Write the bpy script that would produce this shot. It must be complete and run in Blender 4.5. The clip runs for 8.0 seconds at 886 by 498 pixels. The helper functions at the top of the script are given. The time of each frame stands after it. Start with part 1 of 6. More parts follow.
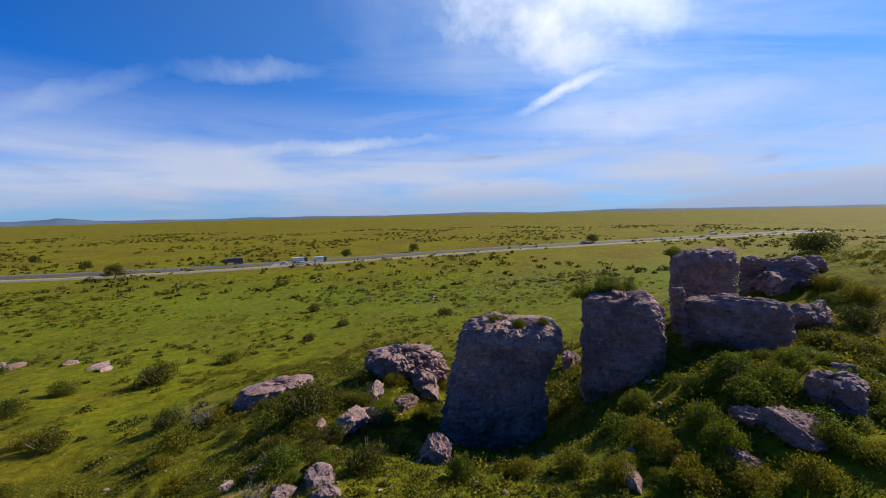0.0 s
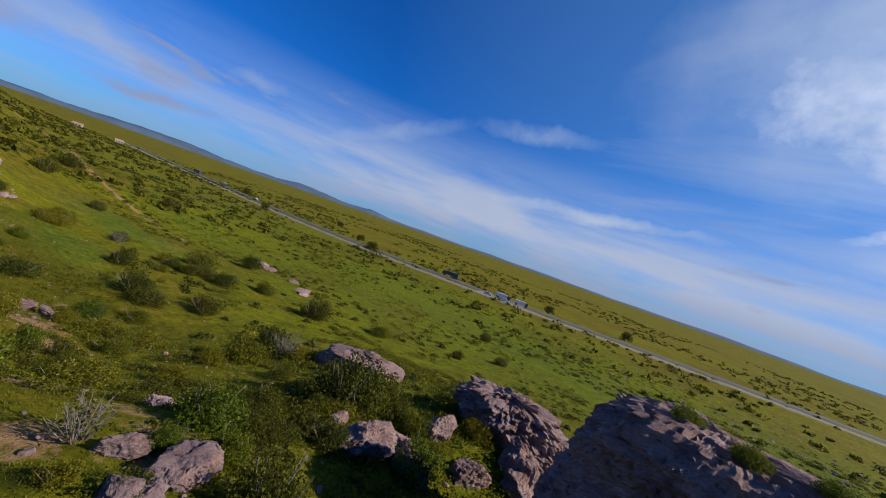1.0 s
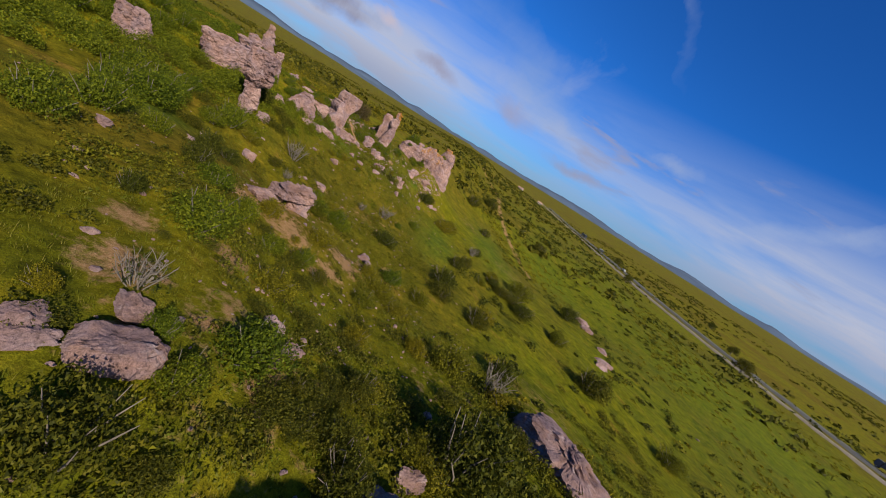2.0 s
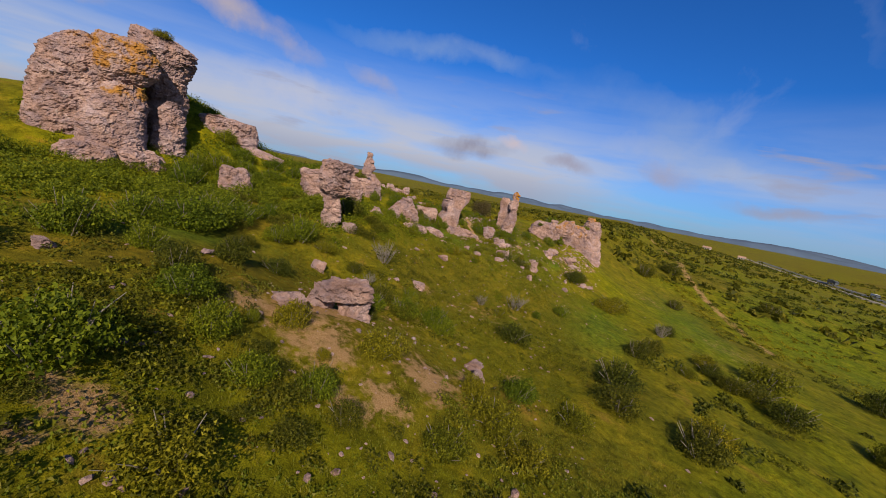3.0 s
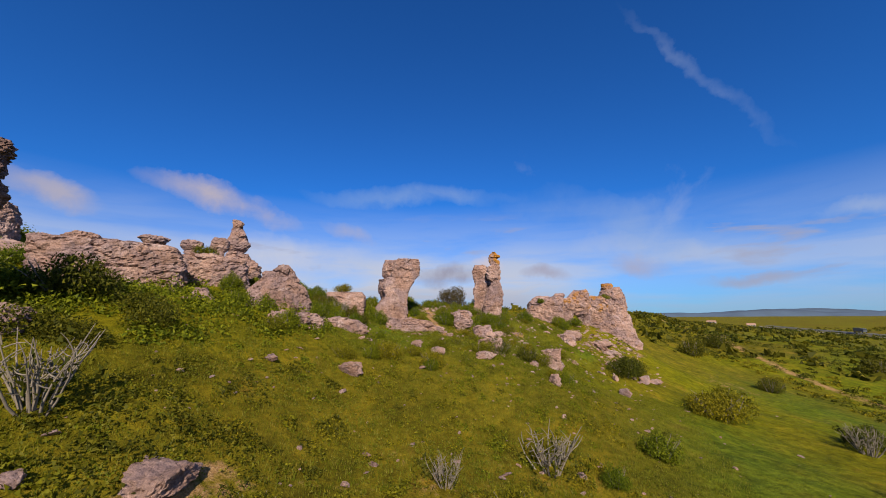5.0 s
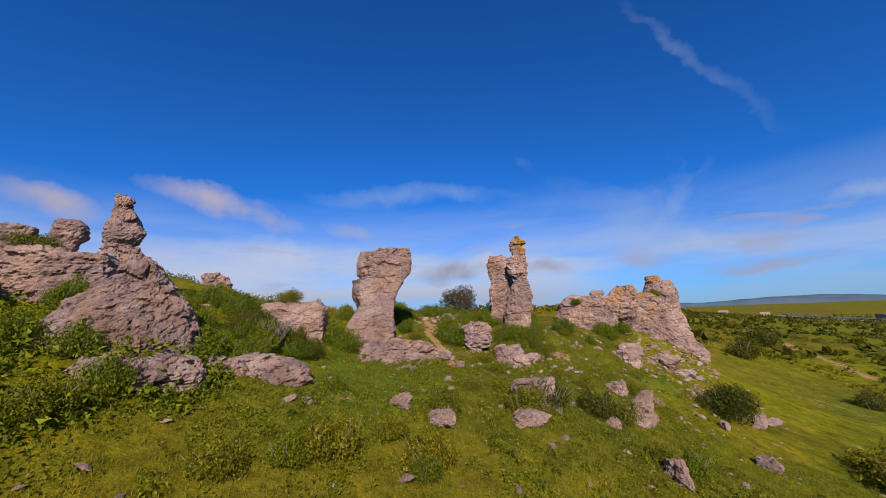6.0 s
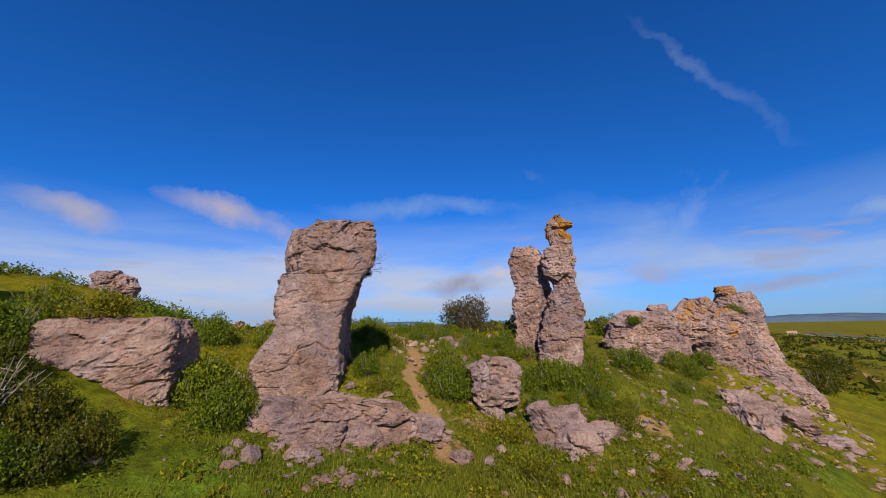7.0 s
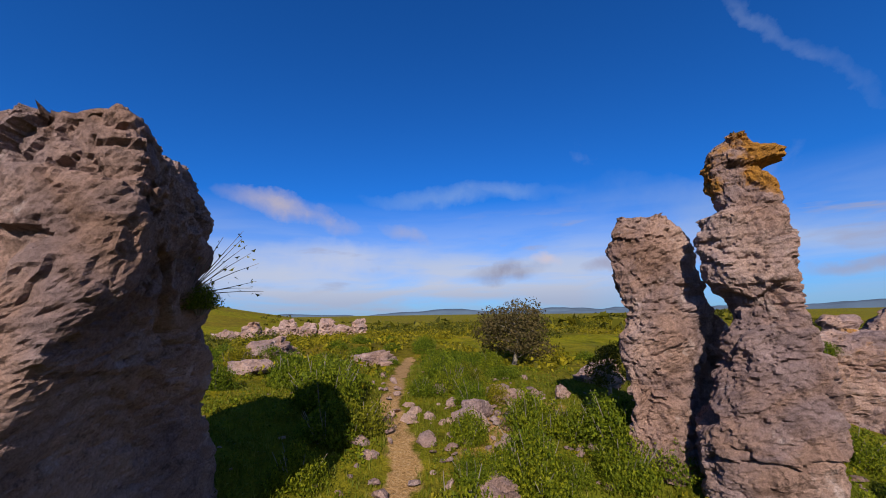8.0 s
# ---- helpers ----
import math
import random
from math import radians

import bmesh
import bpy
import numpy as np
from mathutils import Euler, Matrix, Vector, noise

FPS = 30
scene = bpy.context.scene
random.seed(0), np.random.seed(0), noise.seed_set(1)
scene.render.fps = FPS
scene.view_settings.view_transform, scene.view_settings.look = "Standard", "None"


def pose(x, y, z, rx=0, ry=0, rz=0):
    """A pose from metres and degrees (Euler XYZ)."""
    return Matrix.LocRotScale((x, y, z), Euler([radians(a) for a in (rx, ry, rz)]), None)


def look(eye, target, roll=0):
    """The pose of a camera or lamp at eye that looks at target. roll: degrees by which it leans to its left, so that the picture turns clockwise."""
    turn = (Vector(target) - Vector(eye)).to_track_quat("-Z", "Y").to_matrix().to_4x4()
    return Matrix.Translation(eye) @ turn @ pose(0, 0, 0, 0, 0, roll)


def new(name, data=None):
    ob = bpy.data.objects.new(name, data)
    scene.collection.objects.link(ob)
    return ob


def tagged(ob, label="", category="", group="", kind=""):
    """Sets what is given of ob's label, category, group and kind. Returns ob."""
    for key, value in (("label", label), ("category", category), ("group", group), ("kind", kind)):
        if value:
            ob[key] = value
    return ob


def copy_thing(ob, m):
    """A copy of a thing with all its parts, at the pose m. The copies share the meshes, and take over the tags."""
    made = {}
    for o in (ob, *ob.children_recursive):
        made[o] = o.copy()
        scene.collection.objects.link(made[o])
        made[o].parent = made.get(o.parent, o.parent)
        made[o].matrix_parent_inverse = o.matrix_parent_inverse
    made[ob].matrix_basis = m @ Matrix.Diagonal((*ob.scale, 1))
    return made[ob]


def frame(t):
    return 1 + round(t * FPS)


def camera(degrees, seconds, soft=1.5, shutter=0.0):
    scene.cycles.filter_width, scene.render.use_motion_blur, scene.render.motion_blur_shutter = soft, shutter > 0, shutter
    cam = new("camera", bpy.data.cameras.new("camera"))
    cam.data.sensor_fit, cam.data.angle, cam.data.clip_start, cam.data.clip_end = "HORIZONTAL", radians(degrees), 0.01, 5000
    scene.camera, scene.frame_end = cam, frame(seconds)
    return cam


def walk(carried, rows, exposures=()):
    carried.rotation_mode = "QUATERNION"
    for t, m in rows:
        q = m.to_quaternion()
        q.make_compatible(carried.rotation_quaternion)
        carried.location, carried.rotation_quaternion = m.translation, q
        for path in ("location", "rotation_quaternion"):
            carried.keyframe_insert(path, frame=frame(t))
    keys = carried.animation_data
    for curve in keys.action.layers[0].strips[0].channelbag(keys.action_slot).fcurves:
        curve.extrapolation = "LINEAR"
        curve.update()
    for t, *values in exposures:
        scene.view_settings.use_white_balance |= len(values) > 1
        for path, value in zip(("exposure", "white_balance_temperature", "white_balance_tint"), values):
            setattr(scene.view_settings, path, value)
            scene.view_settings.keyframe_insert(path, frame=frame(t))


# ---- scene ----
cam = camera(99.1, 8.0, 0.95)
PATH = [
    (0, 0.000, 0.000, 14.000, 84.60, 1.30, -0.19),
    (0.5, 0.526, 5.388, 10.520, 90.05, -7.41, 5.51),
    (1, 2.392, 10.694, 9.503, 88.37, -19.51, 33.89),
    (1.5, 3.419, 15.088, 10.072, 81.54, -30.50, 64.67),
    (2, 0.771, 19.800, 9.628, 72.09, -30.58, 94.19),
    (2.2, -0.361, 21.088, 9.474, 70.72, -27.34, 104.33),
    (3.3, -13.396, 22.816, 5.574, 85.22, -7.49, 116.56),
    (3.5, -15.628, 22.511, 4.872, 88.69, -6.59, 115.59),
    (4, -20.840, 21.139, 3.302, 94.35, -2.05, 112.49),
    (4.5, -25.770, 19.686, 1.957, 98.71, 0.09, 113.17),
    (4.7, -27.647, 19.137, 1.620, 100.19, 0.27, 113.93),
    (5.8, -38.230, 14.264, 2.990, 99.76, 0.77, 114.23),
    (6, -40.086, 13.664, 2.917, 99.81, 2.05, 114.61),
    (6.5, -44.509, 12.110, 2.652, 102.39, 3.29, 115.27),
    (7, -49.123, 10.190, 3.382, 101.74, 1.15, 115.97),
    (7.5, -53.166, 8.396, 3.861, 102.36, 2.49, 120.32),
    (8, -57.329, 6.810, 5.002, 99.98, 1.34, 122.71),
]
walk(cam, [(t, pose(*p)) for t, *p in PATH], [(0, 0.65, 6100, 10), (0.5, 0.58, 6100, 10), (1, 0.34, 5900, 10), (2, 0.40, 6350, 13), (3.3, 0.46, 6800, 11), (4.5, 0.60, 6850, 10), (6, 0.54, 6350, 10), (8, 0.56, 6250, 10)])

# ---------------------------------------------------------------- world and sun
SUN_YAW, SUN_HEIGHT = -61.0, 32.0
sun_way = Vector((-math.sin(radians(SUN_YAW)) * math.cos(radians(SUN_HEIGHT)), math.cos(radians(SUN_YAW)) * math.cos(radians(SUN_HEIGHT)),
                  math.sin(radians(SUN_HEIGHT))))
sun = new("sun", bpy.data.lights.new("sun", "SUN"))
sun.data.energy, sun.data.angle, sun.data.color = 5.0, radians(0.53), (1.0, 0.88, 0.70)
sun.matrix_world = look(sun_way * 100, (0, 0, 0))


def nodes_of(tree):
    """Two short hands for a node tree: add a node with its values, link two sockets."""
    def add(kind, **values):
        n = tree.nodes.new(kind)
        for key, value in values.items():
            if key in n.inputs:
                n.inputs[key].default_value = value
            else:
                setattr(n, key, value)
        return n
    return add, tree.links.new


def ramp(add, link, source, points):
    n = add("ShaderNodeValToRGB")
    while len(n.color_ramp.elements) < len(points):
        n.color_ramp.elements.new(0.5)
    for e, (at, c) in zip(n.color_ramp.elements, points):
        e.position = at
        e.color = (*c, 1) if isinstance(c, tuple) else (c, c, c, 1)
    link(source, n.inputs[0])
    return n.outputs[0]


def math_node(add, link, op, a, b=None, clamp=False):
    n = add("ShaderNodeMath", operation=op, use_clamp=clamp)
    for i, v in enumerate((a, b)):
        if v is None:
            continue
        if isinstance(v, (int, float)):
            n.inputs[i].default_value = v
        else:
            link(v, n.inputs[i])
    return n.outputs[0]


def mix_color(add, link, fac, a, b, blend="MIX"):
    n = add("ShaderNodeMix", data_type="RGBA", blend_type=blend)
    for i, v in ((0, fac), (6, a), (7, b)):
        if isinstance(v, tuple):
            n.inputs[i].default_value = (*v, 1)
        elif isinstance(v, (int, float)):
            n.inputs[i].default_value = v
        else:
            link(v, n.inputs[i])
    return n.outputs[2]


def make_world():
    """Clear blue sky with thin high cloud: streaks overhead, a pale bank low down, small grey-pink heaps in it."""
    w = bpy.data.worlds.new("sky")
    w.use_nodes = True
    scene.world = w
    w.node_tree.nodes.clear()
    add, link = nodes_of(w.node_tree)
    sky = add("ShaderNodeTexSky", sky_type="NISHITA", sun_disc=False, sun_elevation=radians(SUN_HEIGHT), sun_rotation=radians(-SUN_YAW),
              altitude=900.0, air_density=1.0, dust_density=0.3, ozone_density=4.0)
    blue = mix_color(add, link, 1.0, sky.outputs[0], (0.17, 0.73, 1.46), "MULTIPLY")
    way = add("ShaderNodeTexCoord").outputs["Generated"]
    split = add("ShaderNodeSeparateXYZ")
    link(way, split.inputs[0])
    height = split.outputs[2]
    over = math_node(add, link, "ADD", math_node(add, link, "MAXIMUM", height, 0.0), 0.10)
    flat = add("ShaderNodeCombineXYZ")
    link(math_node(add, link, "DIVIDE", split.outputs[0], over), flat.inputs[0])
    link(math_node(add, link, "DIVIDE", split.outputs[1], over), flat.inputs[1])

    def cloud(turn, stretch, scale, detail, distortion, move):
        m = add("ShaderNodeMapping", Rotation=(0, 0, radians(turn)), Scale=stretch, Location=move)
        link(flat.outputs[0], m.inputs[0])
        n = add("ShaderNodeTexNoise", Scale=scale, Detail=detail, Roughness=0.58, Distortion=distortion)
        link(m.outputs[0], n.inputs["Vector"])
        return n.outputs[0]

    toward = add("ShaderNodeVectorMath", operation="DOT_PRODUCT")
    link(way, toward.inputs[0])
    toward.inputs[1].default_value = (0.42, 0.80, 0.43)
    near_sun = ramp(add, link, toward.outputs["Value"], [(0.55, 0.0), (0.97, 1.0)])
    cover = ramp(add, link, height, [(0.0, 0.07), (0.2, 0.06), (0.34, 0.04), (0.6, 0.0)])
    cover = math_node(add, link, "ADD", cover, math_node(add, link, "MULTIPLY", near_sun, 0.26))
    streaks = cloud(38, (0.45, 1.2, 1), 0.9, 7, 0.9, (3.1, 0.4, 0))
    amount = math_node(add, link, "SUBTRACT", math_node(add, link, "ADD", streaks, cover), 0.70)
    amount = ramp(add, link, math_node(add, link, "MULTIPLY", amount, 2.4, True), [(0.0, 0.0), (0.35, 0.2), (1.0, 0.62)])
    glow = math_node(add, link, "POWER", math_node(add, link, "MAXIMUM", toward.outputs["Value"], 0.0), 30.0)
    bright = math_node(add, link, "ADD", math_node(add, link, "MULTIPLY", glow, 9.0), 6.6)
    white = mix_color(add, link, 1.0, (0.90, 0.95, 1.08), bright, "MULTIPLY")
    airy = ramp(add, link, toward.outputs["Value"], [(0.35, 0.0), (0.8, 0.22), (1.0, 0.45)])
    color = mix_color(add, link, airy, blue, (2.6, 5.2, 9.0))
    color = mix_color(add, link, amount, color, white)

    def bank(stretch, scale, detail, lean, move):
        m = add("ShaderNodeMapping", Rotation=lean, Scale=stretch, Location=move)
        link(way, m.inputs[0])
        n = add("ShaderNodeTexNoise", Scale=scale, Detail=detail, Roughness=0.55, Distortion=0.25)
        link(m.outputs[0], n.inputs["Vector"])
        return n.outputs[0]

    haze = ramp(add, link, height, [(0.0, 0.92), (0.05, 0.95), (0.13, 0.8), (0.19, 0.35), (0.29, 0.0)])
    veil = ramp(add, link, bank((1.6, 1.6, 11.0), 1.7, 6, (0.05, 0.03, 0), (0.3, 1.9, 0.1)), [(0.34, 0.55), (0.56, 1.1)])
    pale = ramp(add, link, height, [(0.0, (3.6, 4.5, 6.2)), (0.035, (4.4, 5.0, 6.6)), (0.08, (5.8, 6.2, 7.5)), (0.16, (5.5, 6.1, 7.6))])
    north = add("ShaderNodeVectorMath", operation="DOT_PRODUCT")
    link(way, north.inputs[0])
    north.inputs[1].default_value = (-0.966, 0.259, 0.0)
    thin = ramp(add, link, north.outputs["Value"], [(0.88, 1.0), (0.985, 0.6)])
    color = mix_color(add, link, math_node(add, link, "MULTIPLY", math_node(add, link, "MULTIPLY", haze, veil, True), thin), color, pale)

    def streak(a, b, width, strength, tint, rag, scale):
        """One cloud that lies along the arc from a to b."""
        a, b = Vector(a).normalized(), Vector(b).normalized()
        mid = ((a + b) / 2).normalized()
        along = (b - a).normalized()
        across = mid.cross(along).normalized()
        half = (b - a).length / 2
        wob = add("ShaderNodeTexNoise", Scale=scale, Detail=6.0, Roughness=0.6)
        link(way, wob.inputs["Vector"])
        shift = add("ShaderNodeVectorMath", operation="SUBTRACT")
        link(wob.outputs["Color"], shift.inputs[0])
        shift.inputs[1].default_value = (0.5, 0.5, 0.5)
        bent = add("ShaderNodeVectorMath", operation="MULTIPLY_ADD")
        link(shift.outputs[0], bent.inputs[0])
        bent.inputs[1].default_value = (rag, rag, rag)
        link(way, bent.inputs[2])
        total = None
        for axis, size in ((along, half), (across, width)):
            dot = add("ShaderNodeVectorMath", operation="DOT_PRODUCT")
            link(bent.outputs[0], dot.inputs[0])
            dot.inputs[1].default_value = axis
            u = math_node(add, link, "DIVIDE", math_node(add, link, "SUBTRACT", dot.outputs["Value"], mid.dot(axis)), size)
            u = math_node(add, link, "POWER", math_node(add, link, "ABSOLUTE", u), 2.0)
            total = u if total is None else math_node(add, link, "ADD", total, u)
        front = add("ShaderNodeVectorMath", operation="DOT_PRODUCT")
        link(way, front.inputs[0])
        front.inputs[1].default_value = mid
        shape = math_node(add, link, "MULTIPLY", ramp(add, link, total, [(0.0, 1.0), (0.35, 0.55), (1.0, 0.0)]), math_node(add, link, "GREATER_THAN", front.outputs["Value"], 0.5))
        shape = math_node(add, link, "MULTIPLY", shape, ramp(add, link, wob.outputs[0], [(0.30, 0.15 * strength), (0.62, 1.15 * strength)]), True)
        return mix_color(add, link, shape, color, tint)

    color = streak((-0.35, -0.93, 0.12), (-0.90, -0.42, 0.12), 0.060, 0.6, (6.4, 6.6, 7.7), 0.14, 5.0)
    color = streak((-0.40, -0.866, 0.30), (-0.69, -0.69, 0.22), 0.034, 0.9, (5.0, 4.6, 5.7), 0.10, 7.0)
    color = streak((-0.22, -0.945, 0.245), (-0.40, -0.89, 0.22), 0.030, 0.8, (4.6, 4.4, 5.6), 0.10, 7.0)
    color = streak((-0.72, -0.655, 0.23), (-0.82, -0.54, 0.19), 0.022, 0.6, (4.8, 4.6, 5.8), 0.08, 8.0)
    color = streak((-0.86, -0.50, 0.085), (-0.955, -0.27, 0.125), 0.034, 1.0, (3.4, 3.4, 4.5), 0.09, 9.0)
    color = streak((-0.93, -0.335, 0.142), (-0.958, -0.25, 0.128), 0.016, 0.9, (6.6, 6.0, 6.9), 0.06, 10.0)
    color = streak((-0.965, -0.22, 0.12), (-0.99, -0.08, 0.095), 0.022, 0.8, (4.0, 3.9, 5.1), 0.08, 9.0)
    color = streak((-0.985, 0.0, 0.14), (-0.985, 0.13, 0.105), 0.032, 0.6, (4.4, 4.2, 5.4), 0.09, 8.0)
    color = streak((-0.984, 0.16, 0.076), (-0.93, 0.36, 0.075), 0.015, 0.7, (3.9, 3.9, 5.1), 0.06, 9.0)
    color = streak((-0.77, 0.06, 0.64), (-0.89, 0.34, 0.30), 0.016, 0.16, (4.6, 5.6, 7.6), 0.10, 9.0)
    color = streak((-0.912, 0.363, 0.187), (-0.85, 0.49, 0.193), 0.020, 0.4, (4.8, 5.6, 7.2), 0.08, 8.0)
    color = streak((-0.66, -0.69, 0.295), (-0.94, -0.19, 0.295), 0.030, 0.40, (3.4, 4.8, 7.4), 0.12, 5.0)
    color = streak((-0.978, -0.10, 0.18), (-0.93, 0.355, 0.10), 0.035, 0.45, (5.6, 6.0, 7.2), 0.12, 6.0)
    color = streak((-0.90, -0.28, 0.32), (-0.93, 0.35, 0.09), 0.055, 0.30, (3.9, 5.0, 7.0), 0.18, 4.0)
    color = streak((-0.82, 0.557, 0.117), (-0.538, 0.786, 0.305), 0.024, 0.55, (4.8, 5.8, 7.8), 0.08, 6.0)
    color = streak((-0.56, 0.77, 0.30), (-0.25, 0.91, 0.335), 0.024, 0.50, (4.8, 5.8, 7.8), 0.10, 6.0)
    color = streak((-0.70, 0.71, 0.13), (-0.18, 0.98, 0.07), 0.035, 0.6, (6.0, 6.3, 7.5), 0.16, 4.0)
    color = streak((-0.542, 0.828, 0.141), (0.06, 0.98, 0.185), 0.018, 0.7, (6.6, 7.2, 8.2), 0.08, 7.0)
    color = streak((0.19, 0.965, 0.18), (0.665, 0.71, 0.232), 0.050, 0.65, (7.4, 7.8, 8.8), 0.16, 5.0)
    color = streak((-0.25, 0.86, 0.44), (0.80, 0.45, 0.40), 0.30, 0.38, (8.8, 9.2, 10.0), 0.22, 3.0)
    color = streak((-0.05, 0.90, 0.43), (0.46, 0.83, 0.32), 0.050, 0.8, (9.0, 9.3, 10.0), 0.20, 6.0)
    color = streak((0.183, 0.955, 0.235), (0.40, 0.86, 0.315), 0.016, 0.9, (9.4, 9.6, 10.2), 0.06, 8.0)
    color = streak((0.05, 0.87, 0.50), (0.56, 0.69, 0.45), 0.15, 0.85, (13.0, 13.0, 13.0), 0.42, 3.5)
    low = ramp(add, link, height, [(0.045, 0.0), (0.09, 1.0), (0.20, 1.0), (0.27, 0.0)])
    puff = ramp(add, link, bank((2.0, 2.0, 9.0), 2.1, 5, (0.12, 0.10, 0), (4.3, 0.7, 0.2)), [(0.62, 0.0), (0.72, 0.6)])
    color = mix_color(add, link, math_node(add, link, "MULTIPLY", low, puff), color, (4.0, 4.0, 5.2))
    back = add("ShaderNodeBackground", Strength=0.062)
    link(color, back.inputs[0])
    link(back.outputs[0], add("ShaderNodeOutputWorld").inputs[0])


make_world()

# ---------------------------------------------------------------- materials


def material(name, roughness=0.9, spec=0.2):
    m = bpy.data.materials.new(name)
    m.use_nodes = True
    add, link = nodes_of(m.node_tree)
    bsdf = m.node_tree.nodes["Principled BSDF"]
    bsdf.inputs["Roughness"].default_value = roughness
    bsdf.inputs["Specular IOR Level"].default_value = spec
    return m, add, link, bsdf


def noise_at(add, link, vector, scale, detail=6, rough=0.6, distortion=0.0):
    n = add("ShaderNodeTexNoise", Scale=scale, Detail=detail, Roughness=rough, Distortion=distortion)
    link(vector, n.inputs["Vector"])
    return n.outputs[0]


def bump(add, link, height, strength, distance, before=None):
    n = add("ShaderNodeBump", Strength=strength, Distance=distance)
    link(height, n.inputs["Height"])
    if before is not None:
        link(before, n.inputs["Normal"])
    return n.outputs[0]


def plain(name, color, roughness=0.6, spread=0.15, scale=3.0, metal=0.0):
    """A painted or plain surface with slight unevenness."""
    m, add, link, bsdf = material(name, roughness, 0.4)
    where = add("ShaderNodeNewGeometry").outputs["Position"]
    n = noise_at(add, link, where, scale)
    dark, light = tuple(c * (1 - spread) for c in color), tuple(min(1, c * (1 + spread)) for c in color)
    link(ramp(add, link, n, [(0.3, dark), (0.7, light)]), bsdf.inputs["Base Color"])
    bsdf.inputs["Metallic"].default_value = metal
    return m


def make_limestone():
    m, add, link, bsdf = material("limestone", 0.93, 0.12)
    where = add("ShaderNodeNewGeometry").outputs["Position"]
    beds = add("ShaderNodeMapping", Scale=(0.55, 0.55, 3.2))
    link(where, beds.inputs[0])
    big = noise_at(add, link, where, 0.55, 5, 0.6, 0.6)
    mid = noise_at(add, link, where, 3.2, 8, 0.72)
    fine = noise_at(add, link, where, 17.0, 6, 0.7)
    layer = noise_at(add, link, beds.outputs[0], 1.3, 7, 0.68, 0.4)
    hue = noise_at(add, link, where, 0.9, 4, 0.6, 0.8)
    mauve = ramp(add, link, big, [(0.3, (0.148, 0.105, 0.103)), (0.5, (0.222, 0.161, 0.153)), (0.7, (0.312, 0.238, 0.226))])
    tan = ramp(add, link, big, [(0.3, (0.176, 0.109, 0.082)), (0.5, (0.273, 0.178, 0.139)), (0.7, (0.374, 0.265, 0.215))])
    tone = mix_color(add, link, ramp(add, link, hue, [(0.38, 0.0), (0.60, 1.0)]), mauve, tan)
    stain = ramp(add, link, layer, [(0.32, 0.5), (0.42, 0.95), (0.7, 1.1)])
    tone = mix_color(add, link, 0.7, tone, stain, "MULTIPLY")
    # shade of the pits put into the colour: low spots of the bump noise darkened
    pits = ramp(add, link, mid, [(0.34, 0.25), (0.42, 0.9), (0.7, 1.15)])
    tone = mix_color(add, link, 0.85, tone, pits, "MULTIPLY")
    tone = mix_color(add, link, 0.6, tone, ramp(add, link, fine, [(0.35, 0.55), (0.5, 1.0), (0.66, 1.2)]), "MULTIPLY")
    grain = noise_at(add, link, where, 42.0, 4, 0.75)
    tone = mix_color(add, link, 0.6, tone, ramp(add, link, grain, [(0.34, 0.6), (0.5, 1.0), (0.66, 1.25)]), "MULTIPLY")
    crusts = noise_at(add, link, where, 1.7, 8, 0.74, 0.5)
    tone = mix_color(add, link, ramp(add, link, crusts, [(0.57, 0.0), (0.66, 0.55)]), tone, (0.42, 0.355, 0.33))
    soot = noise_at(add, link, where, 1.1, 8, 0.72, 0.9)
    tone = mix_color(add, link, ramp(add, link, soot, [(0.64, 0.0), (0.74, 0.6)]), tone, (0.085, 0.068, 0.064))
    tone = mix_color(add, link, 1.0, tone, (1.18, 1.13, 1.18), "MULTIPLY")
    lichen = add("ShaderNodeAttribute", attribute_name="lichen").outputs["Fac"]
    crust = noise_at(add, link, where, 2.3, 7, 0.7)
    crust = ramp(add, link, math_node(add, link, "ADD", crust, math_node(add, link, "MULTIPLY", lichen, 0.5)), [(0.70, 0.0), (0.86, 0.9)])
    gold = ramp(add, link, fine, [(0.3, (0.18, 0.08, 0.016)), (0.6, (0.41, 0.185, 0.02))])
    tone = mix_color(add, link, crust, tone, gold)
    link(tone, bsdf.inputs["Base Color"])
    cells = add("ShaderNodeTexVoronoi", Scale=3.6, feature="F1")
    bent = add("ShaderNodeVectorMath", operation="ADD")
    link(where, bent.inputs[0])
    wob = add("ShaderNodeTexNoise", Scale=2.0, Detail=4.0)
    link(where, wob.inputs["Vector"])
    link(wob.outputs["Color"], bent.inputs[1])
    link(bent.outputs[0], cells.inputs["Vector"])
    n = bump(add, link, cells.outputs["Distance"], 0.4, 0.06)
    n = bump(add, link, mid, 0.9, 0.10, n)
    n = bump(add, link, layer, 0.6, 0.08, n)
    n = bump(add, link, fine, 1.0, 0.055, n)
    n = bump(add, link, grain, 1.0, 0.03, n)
    link(n, bsdf.inputs["Normal"])
    return m


